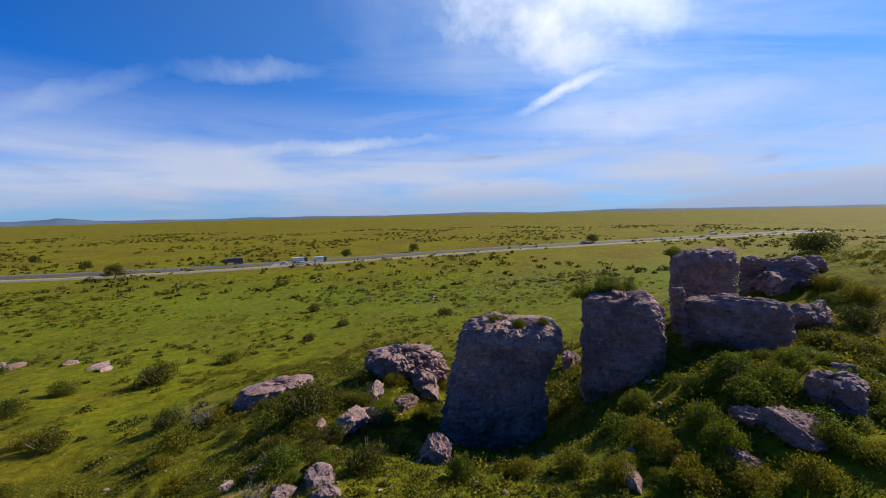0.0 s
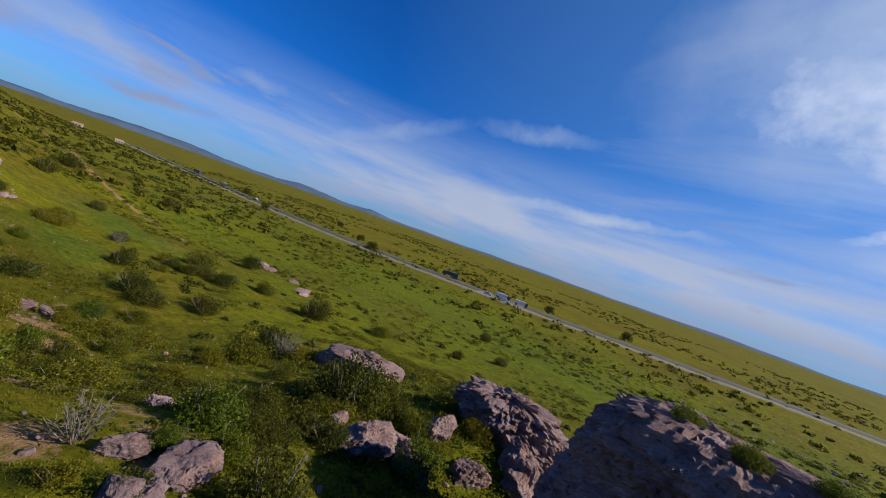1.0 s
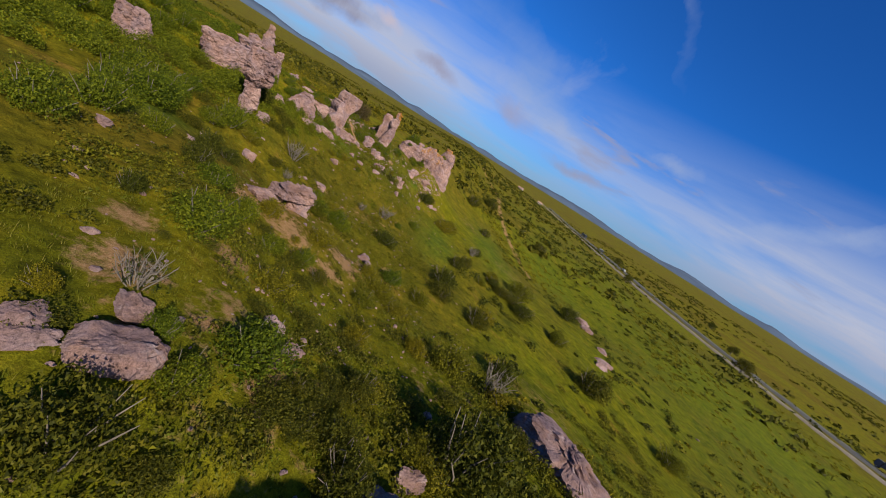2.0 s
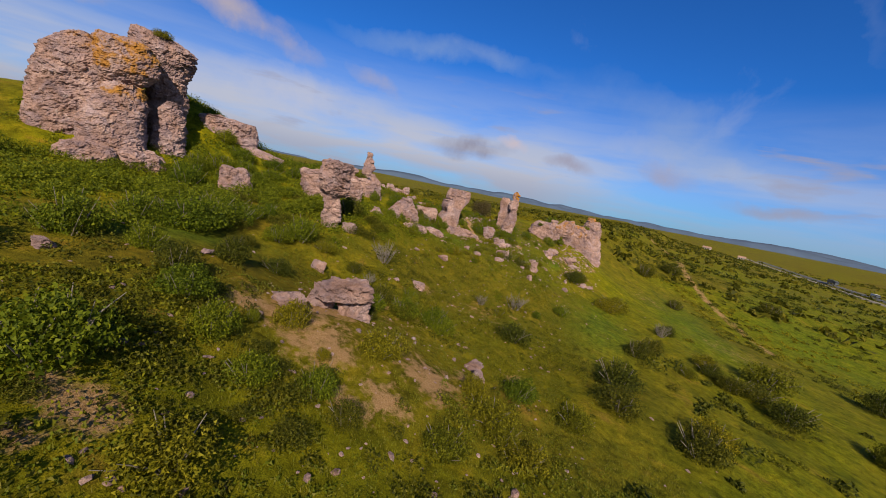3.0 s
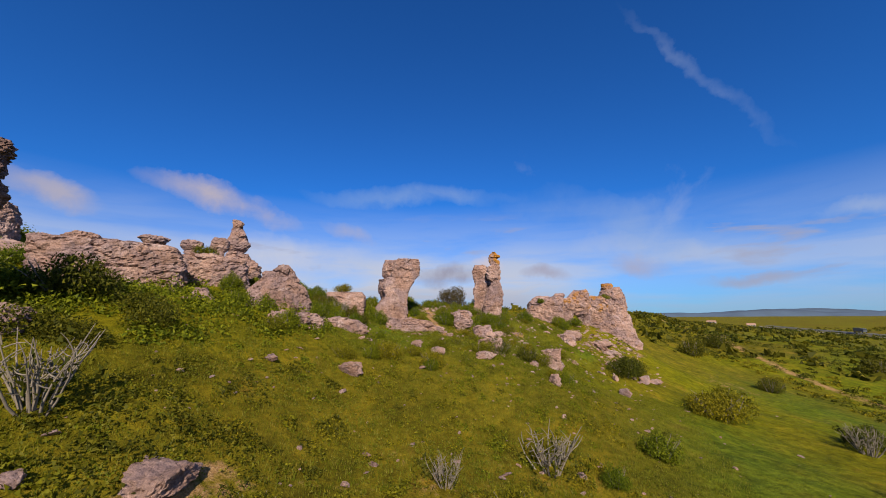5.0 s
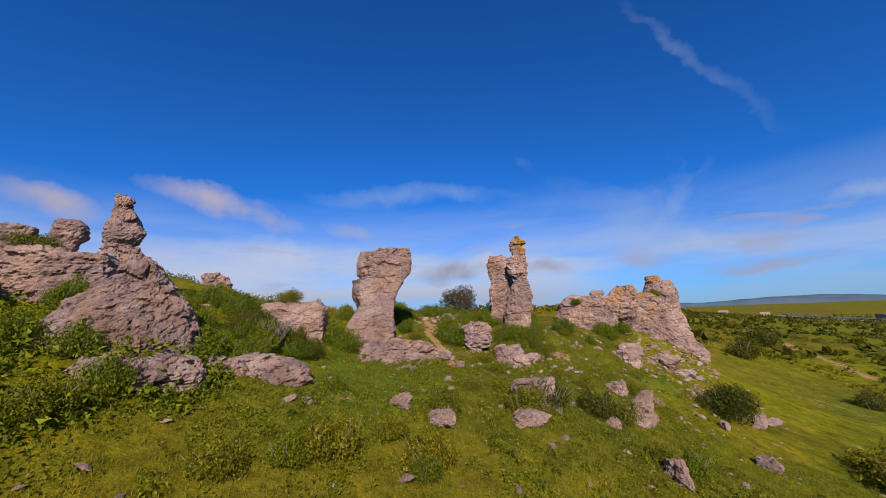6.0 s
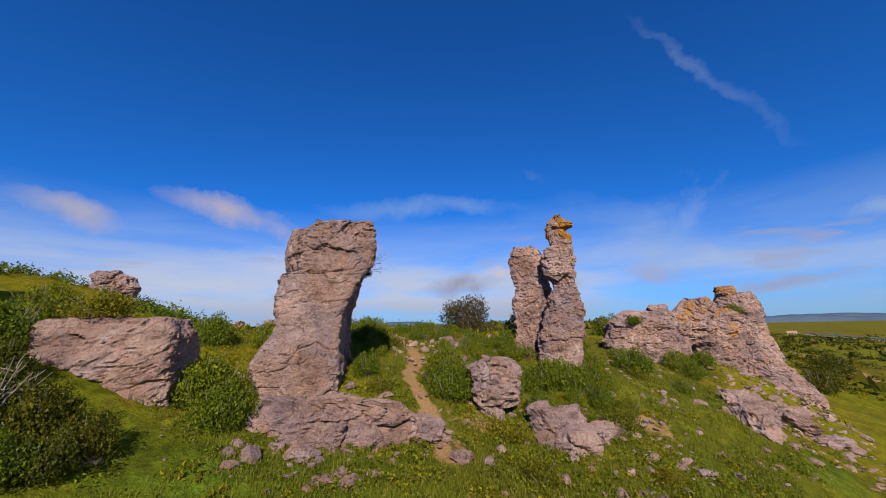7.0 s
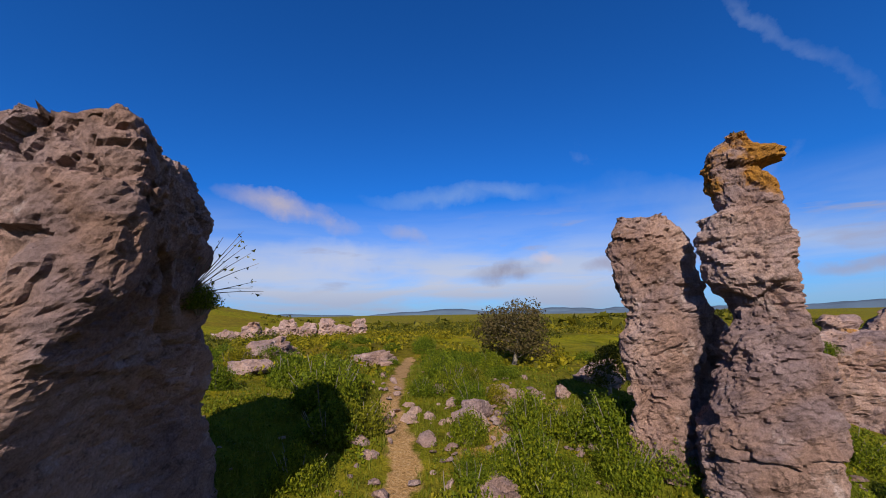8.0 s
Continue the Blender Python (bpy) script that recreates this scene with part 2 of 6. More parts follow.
def make_turf():
    m, add, link, bsdf = material("turf", 0.95, 0.04)
    where = add("ShaderNodeNewGeometry").outputs["Position"]
    wide = noise_at(add, link, where, 0.035, 5, 0.55, 0.5)
    mid = noise_at(add, link, where, 0.42, 6, 0.62, 0.3)
    small = noise_at(add, link, where, 2.6, 6, 0.68)
    fine = noise_at(add, link, where, 22.0, 4, 0.7)
    green = ramp(add, link, mid, [(0.30, (0.075, 0.090, 0.006)), (0.46, (0.125, 0.150, 0.006)), (0.60, (0.165, 0.180, 0.008)), (0.72, (0.22, 0.175, 0.030))])
    olive = ramp(add, link, mid, [(0.3, (0.072, 0.068, 0.010)), (0.6, (0.135, 0.120, 0.018)), (0.75, (0.21, 0.15, 0.05))])
    color = mix_color(add, link, ramp(add, link, wide, [(0.42, 0.0), (0.62, 0.85)]), green, olive)
    color = mix_color(add, link, 1.0, color, (1.06, 0.86, 0.55), "MULTIPLY")
    lush = add("ShaderNodeAttribute", attribute_name="lush").outputs["Fac"]
    lush = math_node(add, link, "MULTIPLY", lush, ramp(add, link, mid, [(0.3, 1.0), (0.7, 0.75)]))
    color = mix_color(add, link, lush, color, ramp(add, link, small, [(0.3, (0.056, 0.100, 0.007)), (0.7, (0.096, 0.150, 0.011))]))
    clump = noise_at(add, link, where, 0.95, 6, 0.7, 0.5)
    color = mix_color(add, link, 0.8, color, ramp(add, link, clump, [(0.34, (0.55, 0.55, 0.6)), (0.5, (1.0, 1.0, 1.0)), (0.64, (1.35, 1.2, 1.1))]), "MULTIPLY")
    color = mix_color(add, link, 0.75, color, ramp(add, link, small, [(0.32, 0.45), (0.5, 0.95), (0.68, 1.2)]), "MULTIPLY")
    color = mix_color(add, link, 0.6, color, ramp(add, link, fine, [(0.32, 0.38), (0.6, 1.25)]), "MULTIPLY")
    bare = add("ShaderNodeAttribute", attribute_name="soil").outputs["Fac"]
    bare = math_node(add, link, "ADD", bare, math_node(add, link, "MULTIPLY", math_node(add, link, "SUBTRACT", small, 0.5), 1.1))
    tuft = noise_at(add, link, where, 1.1, 5, 0.7, 0.4)
    bare = math_node(add, link, "ADD", bare, math_node(add, link, "MULTIPLY", math_node(add, link, "SUBTRACT", tuft, 0.55), 1.6))
    bare = ramp(add, link, bare, [(0.36, 0.0), (0.66, 0.92)])
    earth = ramp(add, link, fine, [(0.25, (0.15, 0.080, 0.030)), (0.5, (0.30, 0.170, 0.075)), (0.75, (0.39, 0.275, 0.165))])
    color = mix_color(add, link, bare, color, earth)
    link(color, bsdf.inputs["Base Color"])
    n = bump(add, link, small, 0.8, 0.14)
    n = bump(add, link, fine, 0.8, 0.05, n)
    link(n, bsdf.inputs["Normal"])
    return m


def make_leaves(name, dark, mid, light):
    """Leaves that vary from leaf to leaf and from bush to bush, and let some light through."""
    m, add, link, bsdf = material(name, 0.65, 0.14)
    one = add("ShaderNodeNewGeometry").outputs["Random Per Island"]
    bush = add("ShaderNodeObjectInfo").outputs["Random"]
    color = ramp(add, link, one, [(0.0, dark), (0.5, mid), (1.0, light)])
    color = mix_color(add, link, 1.0, color, ramp(add, link, bush, [(0.0, (0.60, 0.66, 0.62)), (0.5, (0.80, 0.79, 0.76)), (1.0, (1.00, 0.88, 0.68))]), "MULTIPLY")
    link(color, bsdf.inputs["Base Color"])
    thin = add("ShaderNodeBsdfTranslucent")
    link(color, thin.inputs[0])
    both = add("ShaderNodeMixShader", Fac=0.36)
    link(bsdf.outputs[0], both.inputs[1])
    link(thin.outputs[0], both.inputs[2])
    out = m.node_tree.nodes["Material Output"]
    link(both.outputs[0], out.inputs[0])
    return m


ROCK = make_limestone()
TURF = make_turf()
LEAF_GREEN = make_leaves("green_leaves", (0.045, 0.070, 0.004), (0.125, 0.162, 0.007), (0.24, 0.265, 0.013))
LEAF_DARK = make_leaves("dark_leaves", (0.030, 0.037, 0.004), (0.080, 0.090, 0.007), (0.16, 0.155, 0.014))
LEAF_YELLOW = make_leaves("yellow_green_leaves", (0.060, 0.064, 0.004), (0.165, 0.160, 0.007), (0.29, 0.262, 0.015))
LEAF_BROWN = make_leaves("olive_brown_needles", (0.05, 0.042, 0.014), (0.12, 0.088, 0.034), (0.21, 0.145, 0.065))
BLADE = make_leaves("grass_blades", (0.10, 0.125, 0.006), (0.155, 0.175, 0.008), (0.24, 0.215, 0.04))
TWIG = plain("grey_bark", (0.16, 0.135, 0.11), 0.9, 0.3, 12.0)
ASPHALT = plain("worn_asphalt", (0.10, 0.098, 0.089), 0.9, 0.15, 0.3)
GRAVEL = plain("pale_gravel", (0.21, 0.18, 0.13), 0.95, 0.25, 0.8)
# blue of the distant air is put into the hill colour itself
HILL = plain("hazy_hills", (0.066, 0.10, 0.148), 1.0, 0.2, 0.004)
PALE = plain("white_vehicle_paint", (0.60, 0.60, 0.59), 0.4, 0.05)
DARK = plain("dark_vehicle_paint", (0.06, 0.07, 0.09), 0.4, 0.1)
RUBBER = plain("tyre_rubber", (0.03, 0.03, 0.03), 0.9, 0.2)
STEEL = plain("wheel_steel", (0.35, 0.35, 0.36), 0.4, 0.1, 3.0, 0.8)
WINDOW = plain("dark_glass", (0.03, 0.04, 0.05), 0.1, 0.1)
WALL = plain("pale_plaster", (0.34, 0.30, 0.26), 0.9, 0.1)
ROOF = plain("roof_tiles", (0.33, 0.2, 0.15), 0.9, 0.2)

# ---------------------------------------------------------------- ground
RIDGE_X = [-400, -130, -100, -86, -72, -60, -45, -35, -22, -10, 0, 20, 60, 400]
RIDGE_Y = [60, 24, 20, 17.5, 13.5, 9.5, 5.5, 6, 11, 21, 24, 38, 70, 220]
SIDE_D = [-3000, -1500, -800, -400, -150, -60, -30, -12, -6, 0, 5, 13, 30, 67, 110, 250, 500, 1000, 1600, 3000]
SIDE_Z = [20, 2, -7, -8, -2, 2.4, 3.2, 2.9, 2.2, 0, -2, -3.8, -5.2, -9, -12.5, -12.5, -11, -9, -9, -9]
HILLS = [
    (-3.2, 32.0, 4.0, 2.2), (-148, -331, 90, 30), (-24, 12.6, 2.5, 0.7), (-37, -27, 7.5, 7.5), (-18, -40, 12, 6), (50, 32, 20, 7.5), (-50, -11, 7, 1.6), (-57, -18, 5, 2.4), (-57.2, 3.0, 1.7, -0.55), (-55.8, 0.0, 1.7, -0.75), (-58.8, 2.2, 1.2, 0.3), (-95, 52, 25, -4.5), (-5, 15, 6, 0.6), (4, 15, 6, -0.5), (4, 24, 5, -2.6), (-4, 24, 6, 0.2), (-12, 17, 6, -1.0), (-12, 27, 6, 1.2), (-14, 36, 8, 1.8),
    (-22, 13, 6, 0.3), (-27, 6, 5, -1.3), (-35, 2, 5, 0.6), (-45, 3, 5, 0.4), (-45, 10, 6, -0.5), (-52, 4, 3, -0.8), (-52, 11, 5, 1.1), (-56, 4, 3, -0.3), (-57, 13, 5, 0.3), (-61, 7, 3, -0.9),
    (-66, 10, 4, 1.1), (-66, 2, 5, 0.2), (-73, 14, 5, 0.6), (-81, 17, 5, 1.4), (-29, -12, 6, -1.3), (12, 24, 7, -1.2), (14, 20, 4, 1.2), (14, 15, 7, 1.6)]


def soft_lookup(v, xs, ys, width):
    v = np.asarray(v, float)
    return sum(np.interp(v + k * width, xs, ys) for k in (-1, -0.5, 0, 0.5, 1)) / 5


def ground_z(x, y):
    """Height of the bare ground."""
    x, y = np.asarray(x, float), np.asarray(y, float)
    d = y - soft_lookup(x, RIDGE_X, RIDGE_Y, 5)
    z = soft_lookup(d, SIDE_D, SIDE_Z, 2.5)
    for hx, hy, s, h in HILLS:
        z = z + h * np.exp(-((x - hx) ** 2 + (y - hy) ** 2) / (2 * s * s))
    z = z + 0.16 * np.sin(x * 0.43 + 1.3 * np.sin(y * 0.31)) * np.cos(y * 0.37 + 0.8 * np.sin(x * 0.23))
    z = z + 0.05 * np.sin(x * 1.7 + y * 0.6) * np.cos(y * 1.9 - x * 0.4)
    return z

TRAIL = [(-57.6, 6.2), (-58.4, 5.4), (-59.2, 4.9), (-59.7, 4.45), (-60.05, 3.9), (-60.6, 3.3), (-61.8, 2.75), (-62.9, 2.3), (-63.6, 1.8), (-64.3, 1.1), (-65.2, 0.1), (-67.4, -1.5), (-70, -3.4), (-74, -6)]
BARE = [(-8.5, 13.5, 1.5), (-9.9, 15.8, 1.0), (-6.8, 15.4, 0.9), (-10.5, 11.5, 1.0), (-20.9, 13.2, 2.2), (-24.7, 16.4, 2.2), (-19.9, 10.7, 1.6), (-31.3, 19.2, 0.8), (-7.7, 18.6, 0.8), (-35.3, 10.1, 0.8), (-42.8, 15.9, 0.6),
        (-21.1, 16.5, 1.4), (-50.0, 5.6, 0.7), (-58.8, 10.5, 0.6), (-37.4, 12.1, 0.6), (-23.2, 11.2, 2.2), (-27.5, 17.5, 1.0), (-60.0, 5.8, 0.8),
        (-67.0, 3.5, 1.2), (-64.5, 3.0, 0.9), (-78, 19.5, 1.5), (-72, 16, 1.0), (-13, 14, 1.2), (-8.6, 16, 0.8), (-19.5, 15.9, 1.2), (-24.0, 17.4, 1.2), (-36.7, 9.7, 0.8), (-29.6, 20.6, 0.4), (-7.3, 18.5, 0.35), (-12.0, 14.4, 0.5), (-66.2, 2.6, 0.9), (-63.0, 10.4, 0.9), (-52.6, 6.9, 0.5), (-61.5, 9.0, 0.6), (-58.3, 5.9, 0.5)]

DRY = [(44, 176, 20), (19, 131, 14), (-1, 93, 9), (70, 220, 25), (-24, 34, 7), (-16, 26, 5), (-30, 12, 5), (-8, 18, 5), (-70, 40, 10), (-88, 30, 6), (-40, 14, 4), (-56, 9, 3)]


LUSH = [(-53.2, 3.6, 2.8, 1.6, 1.0), (-55.0, 5.0, 1.8, 0.9, 1.0), (-52.0, 23.0, 11.0, 4.5, 0.8), (-80.0, 36.0, 26.0, 7.0, 0.8), (-20.0, 3.5, 5.0, 2.2, 0.8), (-60.5, 12.0, 3.0, 1.5, 0.8), (-110.0, 60.0, 40.0, 12.0, 0.7), (-66.0, 15.5, 3.0, 1.0, 0.8), (-64.0, 9.0, 15.0, 10.0, 0.5), (-20.0, 110.0, 220.0, 70.0, 0.65), (-10.0, 36.0, 40.0, 14.0, 0.45), (5.0, 16.0, 14.0, 8.0, 0.5), (-52.0, 1.5, 4.0, 2.0, 0.8), (-53.0, 5.5, 5.0, 3.2, 1.0)]


def lush_at(x, y):
    """How green and grazed the turf is."""
    g = np.zeros_like(x)
    for px, py, a, b, w in LUSH:
        g = np.maximum(g, w * np.exp(-((x - px) / a) ** 2 - ((y - py) / b) ** 2))
    return g


def near_trail(x, y):
    best = 99.0
    for (ax, ay), (bx, by) in zip(TRAIL, TRAIL[1:]):
        f = min(1, max(0, ((x - ax) * (bx - ax) + (y - ay) * (by - ay)) / ((bx - ax) ** 2 + (by - ay) ** 2)))
        best = min(best, math.hypot(x - ax - f * (bx - ax), y - ay - f * (by - ay)))
    return best


def soil_at(x, y):
    """How bare the ground is: the foot trail, worn patches, a farm track on the plain."""
    s = np.zeros_like(x)
    for (ax, ay), (bx, by) in zip(TRAIL, TRAIL[1:]):
        f = np.clip(((x - ax) * (bx - ax) + (y - ay) * (by - ay)) / ((bx - ax) ** 2 + (by - ay) ** 2), 0, 1)
        d = np.hypot(x - ax - f * (bx - ax), y - ay - f * (by - ay))
        s = np.maximum(s, np.clip(1.5 - d / 0.30, 0, 1))
    for px, py, r in BARE:
        s = np.maximum(s, 0.80 * np.exp(-((x - px) ** 2 + (y - py) ** 2) / (r * r)))
    for px, py, r in DRY:
        s = np.maximum(s, 0.42 * np.exp(-((x - px) ** 2 + (y - py) ** 2) / (r * r)))
    track = np.abs(y - 45 - 0.05 * (x + 130) - 2.0 * np.sin(x * 0.06)) + 1000 * ((x > -85) | (x < -420))
    return np.maximum(s, np.clip(0.9 - track / 2.2, 0, 1))


def mesh_from(name, verts, faces, mat, smooth=True):
    me = bpy.data.meshes.new(name)
    me.from_pydata(verts, [], faces)
    me.polygons.foreach_set("use_smooth", [smooth] * len(me.polygons))
    me.materials.append(mat)
    me.update()
    return me


def grid_faces(nu, nv, wrap=False):
    u = np.arange(nu if wrap else nu - 1)
    v = np.arange(nv - 1)
    uu, vv = np.meshgrid(u, v)
    uu, vv = uu.ravel(), vv.ravel()
    un = (uu + 1) % nu
    return np.stack([vv * nu + uu, vv * nu + un, (vv + 1) * nu + un, (vv + 1) * nu + uu], 1).tolist()


def spread(lo, hi, step, far):
    """Even steps from lo to hi, growing outwards to far."""
    mid = list(np.arange(lo, hi + step, step))
    s, a = step, lo
    while a > -far:
        s *= 1.09
        a -= s
        mid.insert(0, a)
    s, a = step, hi
    while a < far:
        s *= 1.09
        a += s
        mid.append(a)
    return np.array(mid)


def part(name, me, parent, label=""):
    """One mesh as a part of a thing."""
    ob = new(name, me)
    ob.parent = parent
    return tagged(ob, label)


def make_ground():
    xs, ys = spread(-90, 20, 0.42, 4300), spread(-14, 34, 0.42, 4300)
    gx, gy = np.meshgrid(xs, ys)
    gx, gy = gx.ravel(), gy.ravel()
    soil = soil_at(gx, gy)
    gz = ground_z(gx, gy) - 0.06 * soil
    me = mesh_from("ground", np.stack([gx, gy, gz], 1).tolist(), grid_faces(len(xs), len(ys)), TURF)
    me.attributes.new("soil", "FLOAT", "POINT").data.foreach_set("value", soil)
    me.attributes.new("lush", "FLOAT", "POINT").data.foreach_set("value", lush_at(gx, gy))
    return tagged(new("ground", me), "rolling green limestone pasture with dry bare patches", "ground", kind="structure")


make_ground()

# ---------------------------------------------------------------- rocks


def crag(q, seed):
    """Relief of weathered limestone at a place: broken blocks, thin beds, open cracks and pits."""
    w = q + 0.30 * noise.noise_vector(q * 0.9) + 0.10 * noise.noise_vector(q * 3.1)
    near, centres = noise.voronoi(Vector((w.x * 0.95, w.y * 0.95, w.z * 1.7)))
    d = 0.11 * (noise.cell(centres[0] * 9.1 + Vector((3.3, 0.7, 1.9))) - 0.5) - 0.05 * max(0.0, 1 - (near[1] - near[0]) / 0.10)
    near, centres = noise.voronoi(Vector((w.x * 2.7, w.y * 2.7, w.z * 4.2)))
    d += 0.065 * (noise.cell(centres[0] * 9.1) - 0.5) - 0.025 * max(0.0, 1 - (near[1] - near[0]) / 0.16)
    d += 0.032 * (noise.cell(Vector((w.x * 7.0, w.y * 7.0, w.z * 10.0))) - 0.5)
    d += 0.15 * noise.fractal(q * 0.55, 1.0, 2.0, 3) + 0.075 * noise.fractal(q * 2.8, 0.5, 2.2, 6)
    bed = q.z / 0.36 + 0.35 * noise.noise(q * 0.5) + 0.12 * noise.noise(q * 2.1)
    step = math.floor(bed)
    groove = abs(bed - step - 0.5) * 2
    patch = max(0.0, min(1.0, 0.35 + 1.7 * noise.noise(q * 0.4)))
    d += patch * (0.12 * noise.noise(Vector((step * 3.7 + seed, q.x * 0.5, q.y * 0.5))) - 0.10 * max(0.0, groove - 0.8) / 0.2 * (0.55 + noise.noise(q * 0.9)))
    d -= 0.55 * max(0.0, 0.24 - noise.voronoi(q * 1.3)[0][0])
    worn = max(0.0, min(1.0, 0.4 + 1.5 * noise.noise(q * 0.6 + Vector((5, 1, 2)))))
    return d - 0.22 * worn * max(0.0, 0.26 - noise.voronoi(q * 4.3)[0][0])


def pillar(name, label, x, y, yaw, ratio, profile, rough=1.0, boxy=2.8, seed=0, fine=0.058, lichen=None, back=0.0, perched=False, skew=0.0, split=None, deeps=None):
    """A weathered rock by its outline: rows of height, middle and half width as one sees it looking along yaw.
    ratio: depth to width. rough: relief, one number or rows of height and number. lichen: the height from which orange lichen grows, and how much.
    deeps: rows of height, half depth, left and right spread of the back, right inset of the front, for a flat-fronted rock."""
    x, y = x - math.sin(radians(yaw)) * back, y + math.cos(radians(yaw)) * back
    z0 = profile[0][0] - 0.5 if perched else min(profile[0][0], float(ground_z(x, y))) - 0.6
    rows = [(z0, profile[0][1], profile[0][2])] + list(profile)
    hz, top, k = np.array([r[0] for r in rows]), rows[-1][0], rows[-1][2]
    widest = max(r[2] for r in rows)
    n = max(12, int((top - z0) / fine))
    levels = np.linspace(z0, top, n)
    mids, wide = np.interp(levels, hz, [r[1] for r in rows]), np.interp(levels, hz, [r[2] for r in rows])
    deep = np.maximum(wide, 0.5 * widest) * ratio
    drift, push, inset, trim = np.full(n, skew), np.zeros(n), np.zeros(n), np.zeros(n)
    if deeps:
        deep, drift, inset, trim = (np.interp(levels, [d[0] for d in deeps], [d[i] for d in deeps]) for i in (1, 2, 3, 4))
        push = deep.copy()
    for f in (0.93, 0.8, 0.65, 0.5, 0.35, 0.2, 0.06):
        levels, mids = np.append(levels, top + 0.05 * k * (1 - f * f)), np.append(mids, rows[-1][1])
        wide, deep = np.append(wide, k * f), np.append(deep, deep[n - 1] * f)
        drift, push, inset = np.append(drift, drift[n - 1]), np.append(push, push[n - 1]), np.append(inset, inset[n - 1])
        trim = np.append(trim, trim[n - 1])
    if isinstance(rough, (int, float)):
        rough = [(z0, rough)]
    relief = np.interp(levels, [r[0] for r in rough], [r[1] for r in rough]) * min(1.0, 0.3 + widest * 0.5)
    segs = int(min(230, max(40, 2.6 * (1 + ratio) * widest / fine)))
    verts, grown = [], []
    off = Vector((seed * 13.7, seed * 5.1, seed * 7.9))
    for j, (z, c, a, b, lean, far, cut, chop, amount) in enumerate(zip(levels, mids, wide, deep, drift, push, inset, trim, relief)):
        for i in range(segs):
            t = 2 * math.pi * i / segs
            ct, st = math.cos(t), math.sin(t)
            r = 1 / (abs(ct) ** boxy + abs(st) ** boxy) ** (1 / boxy)
            p = Vector((c + a * r * ct - lean * (b * r * st + far), b * r * st + far, z))
            if deeps:
                side, to_back = min(1.0, max(-1.0, 2.5 * ct)), 0.5 + 0.5 * r * st
                p.x = c + a * r * ct + (min(0.0, side) * lean * to_back if side < 0 else side * (to_back * cut - (1 - to_back) * chop))
            q = p + off
            d = (crag(q, seed) + 0.02) * amount
            fade = min(1.0, max(a, 0.15) / (0.3 * widest)) if j >= n else 1.0
            p.x += d * ct * fade
            p.y += d * st * fade
            p.z += 0.035 * amount * noise.noise(q * 2.6)
            if j >= n - 2:
                p.z += 0.5 * d + 0.12 * amount * noise.fractal(q * 1.1, 1.0, 2.0, 3)
            verts.append((p.x, p.y, p.z - z0))
            if lichen:
                grown.append(min(1.0, max(0.0, 0.5 + (p.z - lichen[0]) / 0.7)) * lichen[1] * min(1.0, 0.65 + 0.7 * noise.noise(q * 0.9)))
    rings = len(levels)

    def piece(part_name, lo, hi):
        v = verts[lo * segs:(hi + 1) * segs]
        faces = grid_faces(segs, hi - lo + 1, True)
        if hi == rings - 1:
            faces.append([(hi - lo) * segs + i for i in range(segs)])
        me = mesh_from(part_name, v, faces, ROCK, False)
        if lichen:
            me.attributes.new("lichen", "FLOAT", "POINT").data.foreach_set("value", grown[lo * segs:(hi + 1) * segs])
        return me

    if split:
        at = int(np.argmin(np.abs(levels[:n] - split[0])))
        ob = new(name)
        part(split[1], piece(split[1], 0, at), ob)
        part(split[2], piece(split[2], at, rings - 1), ob, split[3] if len(split) > 3 else "")
    else:
        ob = new(name, piece(name, 0, rings - 1))
    ob.matrix_world = pose(x, y, z0, 0, 0, yaw)
    return tagged(ob, label, "rock")


pillar("leaning_rock", "broad leaning limestone pillar with a ledge and pitted face", -58.20, 3.40, 120, 0.6,
       [(1.0, -2.45, 1.7), (1.67, -2.45, 1.65), (1.95, -2.35, 1.55), (2.22, -2.15, 1.35), (2.7, -2.07, 1.23), (3.09, -1.91, 1.07), (3.45, -1.73, 0.97), (3.9, -1.71, 1.02), (4.36, -1.6, 1.12), (4.83, -1.36, 1.16), (5.06, -1.26, 1.22), (5.16, -0.98, 1.0), (5.3, -0.96, 1.08), (5.77, -0.94, 1.2), (6.2, -0.86, 1.18), (6.56, -0.84, 1.05), (6.68, -0.86, 0.97)], seed=1, lichen=(6.9, 0.35), rough=[(1.7, 0.6), (2.4, 0.38), (4.6, 0.42), (5.1, 0.6), (6.7, 0.7)], boxy=11.0, fine=0.033, deeps=[(1.0, 1.9, 0.2, -0.22, 0.0), (3.0, 1.7, 0.5, -0.2, 0.0), (4.6, 1.25, 0.9, -0.3, 0.0), (5.4, 0.95, 1.1, -0.6, 0.0), (7.0, 0.8, 1.1, -0.7, 0.0)], split=(5.14, "base", "head"))
